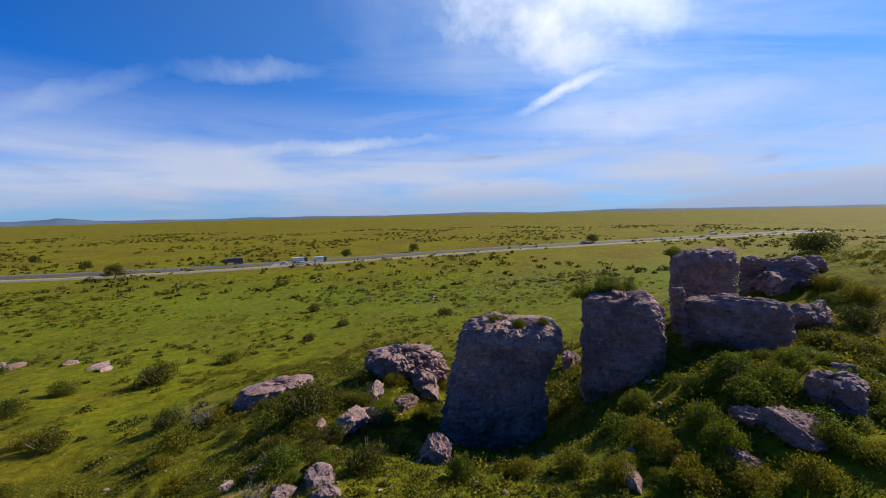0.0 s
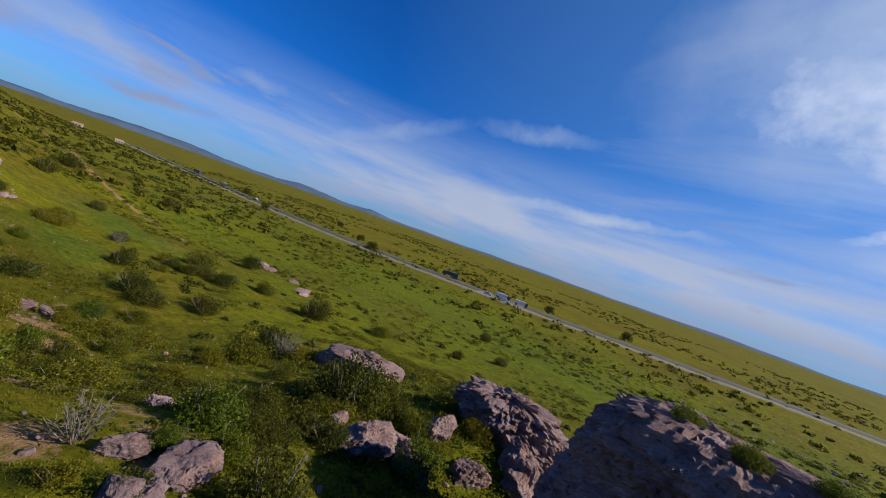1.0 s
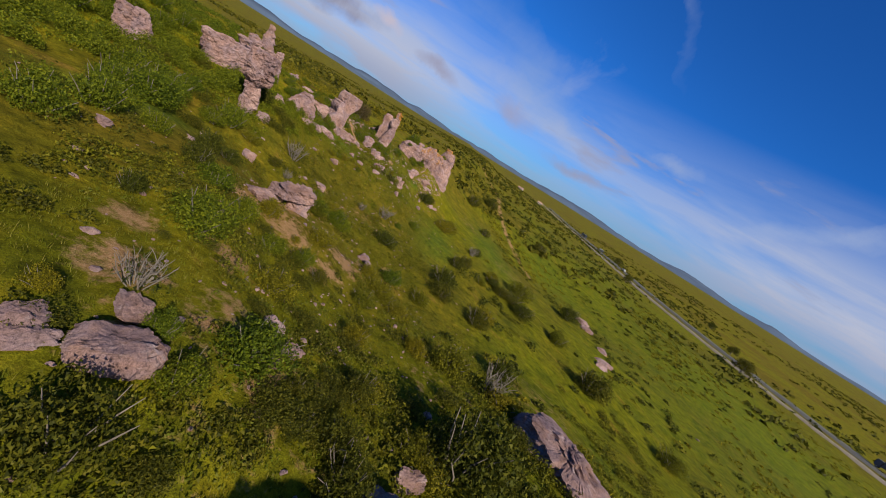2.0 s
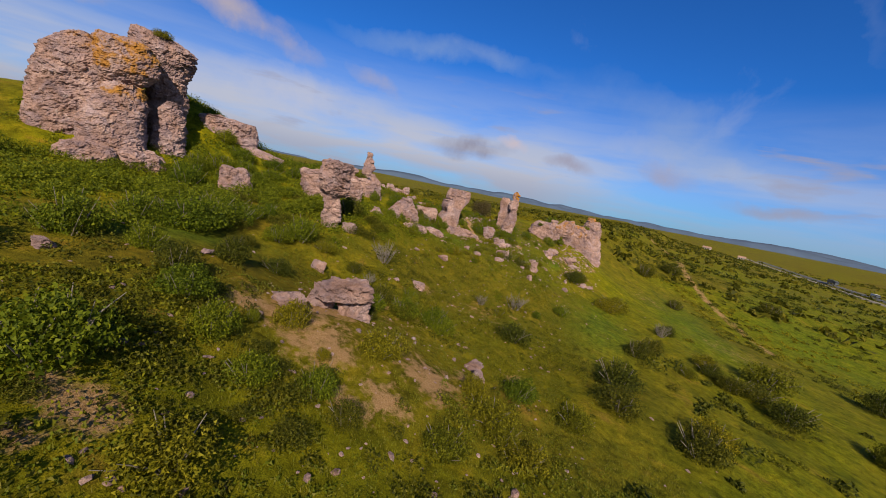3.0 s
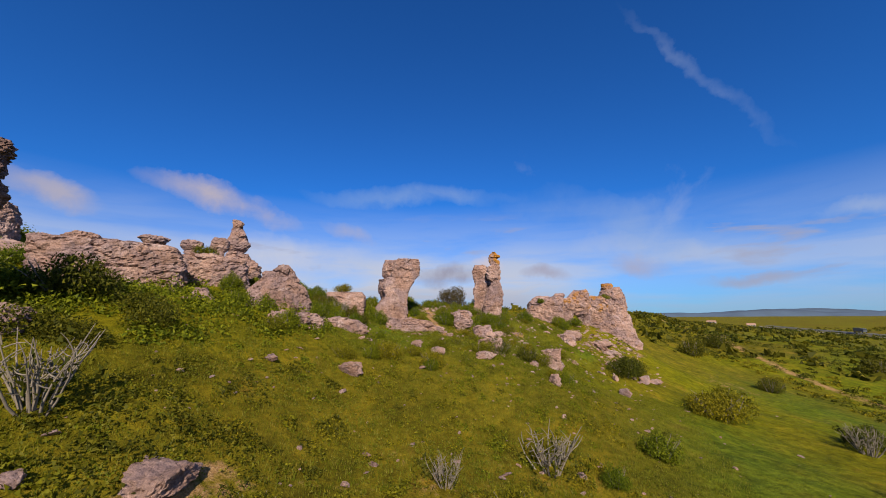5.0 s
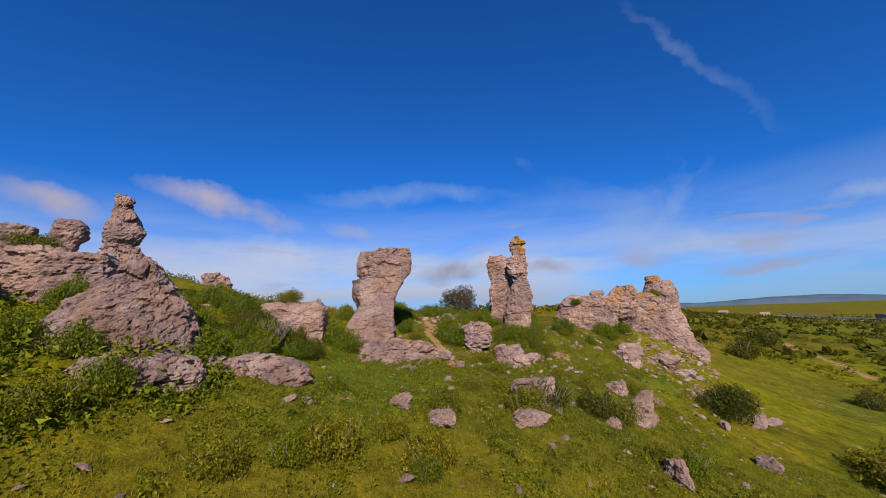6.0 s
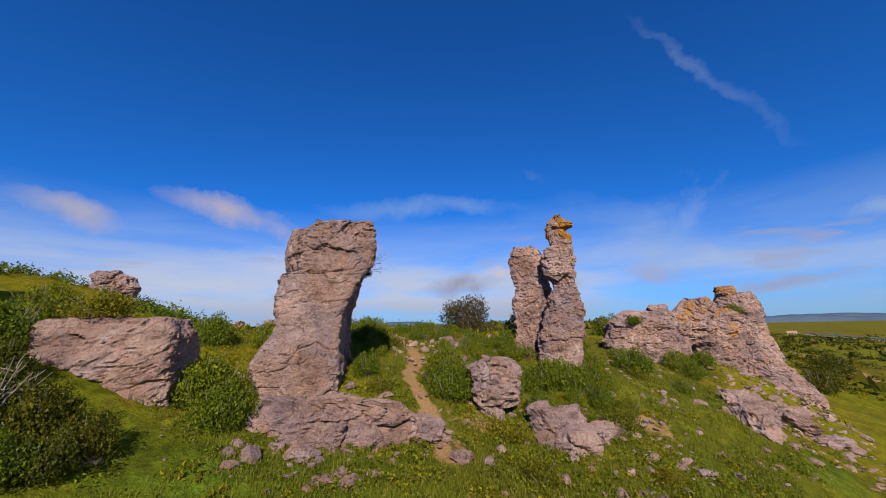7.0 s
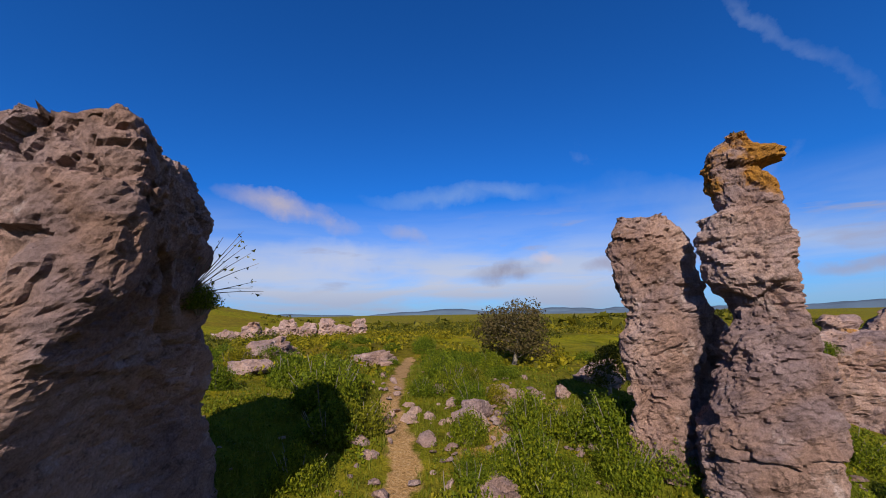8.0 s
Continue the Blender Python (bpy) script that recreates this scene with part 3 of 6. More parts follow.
pillar("rock_pillar", "slender limestone pillar capped with orange lichen", -65.40, 7.80, 93, 0.75,
       [(1.5, -0.275, 0.875), (2.6, -0.25, 0.87), (3.3, -0.185, 0.865), (3.8, -0.04, 0.78), (4.2, 0.015, 0.735), (4.5, 0, 0.72), (4.9, 0.06, 0.58), (5.2, 0.005, 0.555), (5.7, -0.085, 0.665), (6.1, -0.1, 0.68), (6.55, -0.07, 0.67), (6.63, 0.04, 0.54), (6.7, 0.09, 0.49), (6.85, 0.07, 0.53), (7.1, 0.02, 0.54), (7.3, -0.04, 0.5), (7.38, -0.03, 0.53), (7.45, 0.085, 0.655), (7.6, 0.09, 0.63), (7.72, 0, 0.45), (7.9, 0.02, 0.3), (8.03, 0.035, 0.185)], seed=2, lichen=(6.8, 1.5), rough=[(1.5, 0.75), (4.0, 1.0), (6.5, 0.9), (8.0, 0.8)], fine=0.03, split=(6.66, "shaft", "cap", "cap crusted with orange lichen"))
pillar("rock_pillar", "short limestone pillar standing beside a taller one", -65.90, 6.20, 100, 0.9,
       [(2.4, 0.0, 0.62), (3.2, 0.05, 0.56), (3.66, 0.1, 0.52), (4.1, 0.08, 0.72), (4.5, 0.14, 0.76), (5.0, 0.28, 0.66), (5.55, 0.16, 0.67), (6.2, 0.13, 0.73), (6.6, 0.1, 0.62), (6.87, 0.05, 0.45)], seed=3, fine=0.035, skew=-0.5, split=(4.3, "base", "crown"))
pillar("rock_outcrop", "low limestone wedge between two pillars", -66.80, 7.05, 96, 0.7,
       [(1.4, 0.0, 0.8), (3.2, 0.0, 0.7), (4.3, 0.02, 0.5), (4.9, 0.02, 0.28)], seed=63, fine=0.05)
pillar("mushroom_rock", "limestone mushroom rock with heavy head on narrow neck", -33.90, 1.20, 156, 0.8,
       [(1.61, 0.01, 0.76), (2.28, 0.07, 0.8), (2.73, 0.07, 0.79), (3.2, 0.02, 0.73), (3.75, -0.03, 0.73), (4.22, -0.04, 0.76), (4.43, 0.19, 0.99), (4.75, 0.05, 1.19), (5.35, 0.04, 1.33), (6.0, -0.01, 1.32), (6.58, 0.05, 1.28), (7.08, 0.05, 1.16), (7.23, -0.08, 0.54)], seed=4, rough=[(1.6, 0.75), (4.2, 0.85), (4.6, 1.3), (7.2, 1.3)], fine=0.04, split=(4.42, "neck", "head"))
pillar("balanced_rock", "stacked knobbly limestone figure balanced on a rock ledge", -50.10, -7.90, 155, 0.8,
       [(6.71, -0.1, 0.47), (6.94, -0.03, 0.7), (7.34, 0.03, 0.85), (7.73, -0.03, 0.75), (8.21, -0.06, 0.63), (8.54, -0.15, 0.43), (8.96, -0.15, 0.48), (9.23, -0.2, 0.38)], seed=5, split=(8.5, "body", "head"), perched=True)
pillar("rock_outcrop", "stepped limestone outcrop carrying a balanced rock", -50.10, -7.60, 155, 0.9,
       [(4.43, 0.17, 1.44), (5.14, 0.17, 1.4), (5.71, 0.17, 1.36), (6.24, -0.16, 0.97), (6.69, -0.22, 0.67)], seed=6, split=(5.71, "base", "crown"))
pillar("rock_outcrop", "pointed grey limestone outcrop on the slope", -46.90, 0.60, 150, 0.7,
       [(1.3, -0.45, 2.2), (2.4, -0.5, 2.1), (3.0, -0.45, 1.8), (3.6, -0.4, 1.45), (4.1, -0.35, 1.0), (4.5, -0.2, 0.6), (4.75, -0.2, 0.3)], seed=7, boxy=2.6, rough=0.75, fine=0.05, split=(3.0, "base", "crown"))
pillar("rock_tower", "rounded limestone tower at the end of a rock wall", -87.00, 17.00, 83, 0.9,
       [(-1.9, 0.75, 3.0), (0.2, 0.7, 2.6), (2.0, 0.65, 2.15), (3.5, 0.72, 1.85), (4.6, 0.85, 1.6), (5.3, 0.9, 1.35), (5.6, 0.85, 1.1)], seed=8, boxy=3.2, rough=0.9, lichen=(5.2, 0.8), split=(3.5, "base", "crown"))
pillar("balanced_rock", "square orange-stained limestone cap on the tower", -87.00, 17.00, 83, 0.9,
       [(5.55, 0.35, 0.72), (5.9, 0.35, 0.8), (6.2, 0.3, 0.62)], seed=58, boxy=4.0, lichen=(5.0, 1.1), perched=True)
pillar("rock_outcrop", "sloping limestone foot below a rock tower", -83.20, 16.90, 80, 0.6,
       [(-1.5, 1.5, 2.6), (-0.6, 1.2, 2.2), (0.5, 0.7, 1.8), (1.4, 0.4, 1.4), (2.1, 0.4, 0.8)], seed=9, split=(0.5, "base", "crown"))
pillar("rock_outcrop", "overhanging limestone block in a rock wall", -80.30, 13.60, 83, 0.8,
       [(1.2, 0.9, 0.7), (1.8, 0.9, 0.8), (2.3, 0.6, 1.2), (3.0, 0.4, 1.5), (3.7, 0.45, 1.45), (4.1, 0.6, 1.3), (4.6, 0.75, 1.1), (5.0, 0.75, 0.75)], seed=10, boxy=3.4, lichen=(2.5, 0.6), split=(3.56, "base", "crown"))
pillar("rock_outcrop", "limestone wall between an overhang and a tower", -83.30, 15.30, 83, 0.7,
       [(0.2, 0.2, 2.0), (1.6, 0.2, 1.9), (3.0, 0.3, 1.8), (4.0, 0.4, 1.5), (4.4, 0.5, 1.0)], seed=59, boxy=3.6, lichen=(2.2, 0.75), split=(3.0, "base", "crown"))
pillar("rock_outcrop", "low broad limestone wall with shrubs on top", -76.00, 11.50, 86, 0.5,
       [(0.6, -1.0, 2.3), (1.6, -0.95, 2.2), (2.6, -0.85, 2.15), (3.4, -0.7, 2.0), (3.9, -0.55, 1.6), (4.15, -0.3, 1.1)], seed=11, boxy=4.0, rough=0.9, lichen=(2.0, 0.3), split=(2.6, "base", "crown"))
pillar("cliff", "tall overhanging limestone cliff with grassy top", -33.40, -19.20, 154, 0.9,
       [(5.5, -1.2, 2.0), (8.5, -1.25, 1.75), (9.6, -1.05, 1.6), (10.5, -1.3, 1.75), (11.8, -1.4, 1.75), (12.5, -1.45, 2.1), (13.4, -1.5, 2.45), (14.4, -1.6, 2.6), (15.0, -2.1, 2.15), (15.6, -2.8, 1.35)], seed=12, rough=1.1, fine=0.085, boxy=3.4, split=(11.8, "base", "overhang"))
pillar("cliff", "broad grey limestone cliff with grassy brow", -32.80, -18.60, 154, 0.9,
       [(3.5, -7.2, 3.2), (6.0, -7.2, 3.3), (7.5, -7.0, 3.4), (10.0, -6.7, 3.3), (12.0, -6.5, 3.0), (13.0, -6.2, 2.5), (13.7, -5.8, 1.8)], seed=13, rough=1.1, fine=0.085, lichen=(12.2, 0.5), boxy=3.4, split=(10.0, "base", "crown"))
pillar("cliff", "jutting limestone roof streaked with orange lichen", -31.70, -16.40, 154, 0.75,
       [(10.0, -4.4, 0.9), (10.4, -4.1, 1.7), (11.2, -3.85, 2.2), (12.5, -3.9, 2.3), (13.4, -4.2, 2.05), (13.9, -4.5, 1.5)], seed=53, rough=1.0, fine=0.075, lichen=(10.9, 0.8), boxy=3.6, perched=True)
pillar("cliff", "rounded limestone buttress stained orange under a roof", -31.40, -15.80, 154, 0.8,
       [(4.6, -4.7, 2.4), (7.0, -4.7, 2.35), (8.3, -4.45, 2.1), (9.3, -4.2, 1.75), (10.1, -3.9, 1.2)], seed=14, rough=0.9, fine=0.075, lichen=(9.0, 0.95), split=(8.0, "base", "crown"))
pillar("cliff", "low limestone buttress below an overhang", -32.20, -17.20, 154, 0.9,
       [(5.4, -0.9, 1.5), (7.6, -0.85, 1.3), (8.8, -0.7, 1.05), (9.6, -0.55, 0.7)], seed=54, rough=1.1, fine=0.075, split=(7.6, "base", "crown"))
pillar("rock_outcrop", "low grey limestone ledge below the cliff", -30.30, -13.90, 155, 0.6,
       [(1.4, -6.1, 2.1), (3.2, -6.1, 2.15), (4.3, -6.0, 2.0), (4.8, -5.8, 1.5)], seed=15, fine=0.07, boxy=3.6, split=(3.2, "base", "crown"))
pillar("rock_outcrop", "split grey limestone ledge beside another ledge", -30.30, -13.90, 155, 0.6,
       [(2.0, -2.4, 1.65), (3.4, -2.4, 1.6), (4.5, -2.5, 1.5), (4.9, -2.6, 1.1)], seed=55, fine=0.07, boxy=3.4, rough=1.2, split=(3.4, "base", "crown"))
pillar("rock_outcrop", "square limestone block among green bushes", -31.80, -9.00, 150, 0.7,
       [(2.41, 0.66, 1.3), (3.37, 0.58, 1.35), (4.4, 0.59, 1.27), (4.96, 0.54, 0.96)], seed=16, split=(4.40, "base", "crown"))
pillar("rock_outcrop", "long limestone crest descending from the cliff", -40.00, -19.00, 148, 0.5,
       [(6.15, 0.41, 4.58), (6.98, -1.13, 3.11), (8.22, -1.26, 3.04), (9.44, -1.43, 2.95), (9.72, -3.09, 0.86)], seed=17, fine=0.09, split=(8.22, "base", "crown"))
pillar("rock_outcrop", "layered limestone block beside a bare patch", -24.40, 12.10, 142, 0.6,
       [(-0.8, -0.12, 0.74), (0.0, -0.12, 0.8), (0.48, -0.15, 0.8), (0.62, -0.7, 1.36), (0.95, -0.72, 1.38), (1.05, -0.66, 1.24), (1.3, -0.75, 1.28), (1.5, -0.5, 0.78)], seed=18, boxy=3.6, rough=0.95, fine=0.04, split=(0.55, "base", "crown"))
pillar("rock_outcrop", "low broken ledge below a pointed outcrop", -46.40, 2.90, 150, 0.5,
       [(1.2, -0.6, 1.5), (1.7, -0.6, 1.5), (2.0, -0.65, 1.3), (2.2, -0.7, 0.8)], seed=62, boxy=3.4, rough=1.2, fine=0.05)
pillar("rock_outcrop", "low limestone hump beside a bare patch", -23.60, 10.60, 146, 0.7,
       [(-0.41, -0.24, 0.86), (0.17, -0.21, 0.78), (0.75, -0.04, 0.55), (1.09, -0.11, 0.35)], seed=19, split=(0.75, "base", "crown"))
pillar("rock_tower", "massive shaded limestone block with rough crown", 4.30, 24.80, -10, 0.75,
       [(-1.69, -1.2, 3.7), (0.63, -0.95, 3.45), (3.0, -0.7, 3.2), (4.0, -0.4, 3.2), (4.7, -0.15, 3.35), (5.5, 0.0, 3.45), (6.1, 0.15, 3.3), (6.6, 0.25, 2.9), (6.85, 0.1, 2.0)], seed=20, rough=1.3, fine=0.08, boxy=3.6, split=(4.01, "base", "crown"))
pillar("rock_tower", "shaded limestone tower with bushes on top", 10.50, 24.50, -23, 0.9,
       [(1.83, 1.05, 2.38), (4.46, 1.14, 2.36), (5.57, 1.18, 2.36), (6.68, 1.19, 2.46), (7.5, 1.21, 2.41), (8.3, 1.08, 2.07), (8.6, 1.19, 1.48)], seed=21, rough=1.2, fine=0.08, boxy=4.0, split=(5.57, "base", "crown"))
pillar("rock_tower", "distant shaded limestone tower overgrown with bushes", 17.50, 31.50, -29, 0.8,
       [(6.49, 3.65, 2.2), (7.84, 3.67, 2.27), (9.16, 3.61, 2.29), (10.1, 3.63, 2.13), (10.6, 3.91, 1.65)], seed=22, rough=1.2, fine=0.09, split=(9.16, "base", "crown"))
pillar("rock_outcrop", "long flat-topped limestone slab in shade", 16.00, 24.50, -33, 0.4,
       [(5.67, 2.57, 2.73), (6.55, 2.56, 2.84), (7.56, 2.53, 2.83), (8.06, 2.63, 2.63), (8.36, 3.12, 1.76)], seed=23, fine=0.08, boxy=5.0, split=(7.56, "base", "crown"))
pillar("balanced_rock", "small rounded limestone knob beside a tower", 12.60, 25.00, -27, 0.9,
       [(6.49, 2.86, 0.46), (7.75, 2.71, 0.34), (8.49, 2.66, 0.46), (8.92, 2.62, 0.28)], seed=24, perched=True)
pillar("rock_outcrop", "flat pale limestone block among bushes", 16.40, 15.00, -48, 0.8,
       [(5.7, -0.14, 0.97), (6.22, -0.22, 0.97), (6.71, -0.21, 1.01), (6.94, -0.24, 0.65)], seed=25, boxy=3.5, rough=1.4)
pillar("rock_outcrop", "long low limestone wall across the hillside", 28.00, 33.00, -40, 0.4,
       [(6.92, 1.25, 2.45), (7.66, 1.18, 2.55), (8.82, 1.14, 2.55), (9.4, 0.98, 2.01)], seed=26, fine=0.1, boxy=5.0, rough=1.5, split=(8.82, "base", "crown"))
pillar("rock_wall", "flat-topped grey limestone slab behind green bushes", -53.80, -1.00, 124, 0.45,
       [(1.5, -3.3, 1.75), (2.5, -3.3, 1.8), (3.4, -3.3, 1.8), (3.75, -3.25, 1.6)], seed=27, boxy=6.0, rough=0.6, fine=0.05)
pillar("rock_wall", "flat-topped grey limestone slab undercut at its foot", -53.80, -1.00, 124, 0.5,
       [(1.2, 0.35, 1.4), (2.2, 0.3, 1.5), (2.7, 0.3, 1.68), (3.4, 0.3, 1.65), (3.7, 0.25, 1.45)], seed=28, boxy=6.0, rough=0.55, fine=0.045, split=(2.4, "base", "crown"))
pillar("rock_outcrop", "long low pale limestone shelf in the turf", -49.90, 3.80, 147, 0.35,
       [(0.3, -1.75, 2.2), (0.75, -1.75, 2.25), (1.1, -1.75, 2.25), (1.4, -1.7, 2.1), (1.65, -1.8, 1.7), (1.85, -2.0, 1.2)], seed=29, boxy=5.0, rough=1.1, fine=0.045)
pillar("boulder", "thick limestone slab resting in bushes beside the trail", -61.30, 6.60, 102, 0.9,
       [(1.48, -0.49, 0.74), (1.76, -0.48, 0.81), (2.11, -0.5, 0.8), (2.39, -0.51, 0.63), (2.48, -0.63, 0.33)], seed=30, rough=1.4, perched=True)
pillar("boulder", "flat limestone slab lying below another slab", -61.10, 6.75, 102, 0.8,
       [(0.82, -0.74, 0.56), (1.08, -0.73, 0.58), (1.36, -0.67, 0.58), (1.49, -0.66, 0.37)], seed=31, rough=1.4)
pillar("boulder", "square pale limestone boulder on the slope", -61.40, 7.60, 102, 0.8,
       [(0.4, -0.33, 0.41), (0.58, -0.25, 0.43), (0.95, -0.17, 0.42), (1.1, -0.07, 0.17)], seed=32)
pillar("boulder", "flat limestone boulder on the slope", -60.60, 8.00, 101, 0.7,
       [(-0.19, 0.19, 0.85), (0.11, 0.28, 0.85), (0.4, 0.32, 0.89), (0.56, 0.25, 0.6)], seed=33)
pillar("boulder", "broad flat limestone boulder with a cracked edge", -54.70, 11.20, 95, 0.6,
       [(-0.26, -0.77, 0.82), (0.15, -0.72, 0.85), (0.39, -0.64, 0.8), (0.49, -0.46, 0.45)], seed=34)
pillar("boulder", "upright narrow limestone stone among bushes", -57.40, 14.00, 89, 0.7,
       [(-1.71, -0.1, 0.43), (-1.19, 0.06, 0.45), (-0.67, 0.16, 0.44), (-0.31, 0.34, 0.24)], seed=35)
pillar("rock_wall", "long limestone wall behind a mushroom rock", -43.00, -4.60, 145, 0.4,
       [(3.52, -1.69, 3.03), (4.03, -1.93, 3.16), (5.2, -2.05, 3.13), (5.75, -2.3, 3.0), (5.9, -3.2, 1.8)], seed=36, boxy=4.5, rough=1.0, split=(5.20, "base", "crown"))
pillar("balanced_rock", "flat limestone cap lying on a rock wall", -42.00, -5.00, 147, 0.8,
       [(5.6, -2.1, 0.71), (5.94, -2.16, 0.82), (6.13, -2.16, 0.56)], seed=37, perched=True)
pillar("balanced_rock", "flat limestone cap balanced on a rock wall", -45.50, -5.60, 142, 0.8,
       [(5.9, -2.16, 0.31), (6.25, -2.11, 0.55), (6.56, -2.16, 0.8), (6.78, -2.19, 0.42)], seed=38, perched=True)
pillar("balanced_rock", "knobbly limestone cap balanced on a rock wall", -47.20, -6.40, 141, 0.8,
       [(6.25, 0.3, 0.4), (6.55, 0.35, 0.62), (7.0, 0.35, 0.6), (7.28, 0.3, 0.36)], seed=39, perched=True)
pillar("balanced_rock", "flat limestone slab balanced beside a knobbly cap", -47.20, -6.40, 141, 0.8,
       [(6.2, -1.3, 0.42), (6.5, -1.32, 0.68), (6.82, -1.3, 0.66), (6.98, -1.3, 0.4)], seed=64, perched=True)
pillar("boulder", "limestone block with a smaller block on top", -42.50, -0.80, 141, 0.7,
       [(1.5, 0.16, 0.95), (2.1, 0.14, 0.98), (2.75, 0.17, 0.9), (2.95, 0.33, 0.55), (3.4, 0.36, 0.36)], seed=40, boxy=3.4)

pillar("rock_outcrop", "broken limestone ledge overgrown with scrub", -3.20, 32.00, 8, 0.6,
       [(-1.64, 0.19, 3.34), (0.26, -0.04, 3.34), (1.26, -0.46, 3.48), (2.19, -0.5, 2.78), (2.5, -0.58, 0.99)], seed=42, fine=0.08, rough=2.2, split=(1.26, "base", "crown"))
pillar("rock_outcrop", "low flat limestone ledge in the scrub", -12.80, 33.00, 26, 0.5,
       [(-2.42, -2.65, 3.07), (-1.65, -2.51, 3.2), (-0.68, -2.16, 2.94), (-0.26, -2.21, 1.14)], seed=43, fine=0.08, split=(-0.68, "base", "crown"))
pillar("balanced_rock", "small dark block lying on a rock wall", -79.50, 11.50, 88, 0.8,
       [(4.13, 0.42, 0.6), (4.39, 0.5, 0.72), (4.67, 0.57, 0.51)], seed=44, perched=True)
pillar("rock_wall", "limestone wall carrying balanced caps", -47.20, -5.90, 140, 0.5,
       [(3.94, -0.31, 2.35), (4.86, -0.44, 2.45), (5.6, -0.55, 2.36), (5.85, -0.92, 1.79)], seed=45, boxy=4.5, rough=1.0, split=(4.86, "base", "crown"))
pillar("rock_outcrop", "limestone wall section with orange stains", -78.60, 12.60, 86, 0.6,
       [(0.9, -0.3, 1.3), (2.0, -0.3, 1.3), (3.0, -0.2, 1.35), (3.7, -0.1, 1.2), (4.0, -0.1, 0.9)], seed=46, boxy=4.0, lichen=(2.6, 0.6), split=(3.0, "base", "crown"))
pillar("rock_outcrop", "low limestone outcrop on the grassy rise", -61.50, -14.50, 160, 0.5,
       [(5.55, -1.64, 1.0), (5.96, -1.7, 1.11), (6.52, -1.85, 0.99), (6.74, -2.09, 0.51)], seed=47)
pillar("rock_outcrop", "broken limestone ledge at the foot of a leaning rock", -56.80, 3.30, 128, 0.3,
       [(0.2, 0.2, 2.1), (0.75, 0.2, 2.15), (1.15, 0.15, 2.1), (1.5, 0.0, 1.8), (1.75, -0.4, 1.3)], seed=48, boxy=3.4, rough=1.3, fine=0.045, split=(1.0, "base", "crown"))
pillar("rock_outcrop", "low stepped limestone shelf in the turf", -48.60, 2.60, 157, 0.6,
       [(0.8, -0.46, 0.69), (1.04, -0.48, 0.7), (1.4, -0.54, 0.72), (1.72, -0.55, 0.57), (1.88, -0.6, 0.33)], seed=49, rough=1.6, boxy=4.0)

pillar("boulder", "broad flat-topped grey limestone boulder in the turf", -5.75, 15.80, 118, 0.65,
       [(1.9, 0.0, 0.92), (2.35, 0.0, 0.95), (2.6, 0.02, 0.88), (2.75, 0.05, 0.68)], seed=61, rough=0.9, boxy=3.0, fine=0.04)


def boulder_mesh(name, seed, sub=4, squash=(1.0, 0.8, 0.7)):
    """An angular block: a ball cut by planes, then roughened. Unit half width."""
    rng = random.Random(seed)
    bm = bmesh.new()
    bmesh.ops.create_icosphere(bm, subdivisions=sub, radius=1.25)
    cuts = []
    for _ in range(18):
        v = Vector((rng.gauss(0, 1), rng.gauss(0, 1), rng.gauss(0, 1))).normalized()
        cuts.append((v, rng.uniform(0.60, 0.95)))
    cuts.append((Vector((0, 0, 1)), 0.75))
    off = Vector((seed * 3.3, seed * 7.1, seed * 1.9))
    for v in bm.verts:
        p = v.co.copy()
        for way, far in cuts:
            over = p.dot(way) - far
            if over > 0:
                p -= way * over * 0.94
        d = 0.16 * noise.fractal(p * 2.2 + off, 0.6, 2.1, 6) + 0.06 * noise.noise(Vector((p.x, p.y, p.z * 7)) + off) + 0.07 * (noise.cell(p * 2.3 + off + 0.3 * noise.noise_vector(p * 2)) - 0.5)
        p *= 1 + d
        v.co = Vector((p.x * squash[0], p.y * squash[1], p.z * squash[2]))
    me = bpy.data.meshes.new(name)
    bm.to_mesh(me)
    bm.free()
    me.polygons.foreach_set("use_smooth", [False] * len(me.polygons))
    me.materials.append(ROCK)
    return me


BLOCKS = [boulder_mesh("boulder", 20 + i, 5 if i < 5 else 4) for i in range(9)]
rng = random.Random(4)


def set_stones(rows, label, category="rock", group="scattered limestone blocks"):
    """Stones by place, half width and height to half width; each sunk a little into the turf."""
    for x, y, r, h in rows:
        me = BLOCKS[rng.randrange(5)] if r > 0.35 else BLOCKS[5 + rng.randrange(4)]
        ob = new("boulder" if r > 0.35 else "stone", me)
        tall = r * (0.55 + h)
        ob.matrix_world = pose(x, y, float(ground_z(x, y)) + 0.22 * tall, rng.uniform(-8, 8), rng.uniform(-8, 8), rng.uniform(0, 360)) @ \
            Matrix.Diagonal((r * rng.uniform(1.0, 1.2), r * rng.uniform(0.85, 1.15), tall, 1))
        tagged(ob, label, category, group)


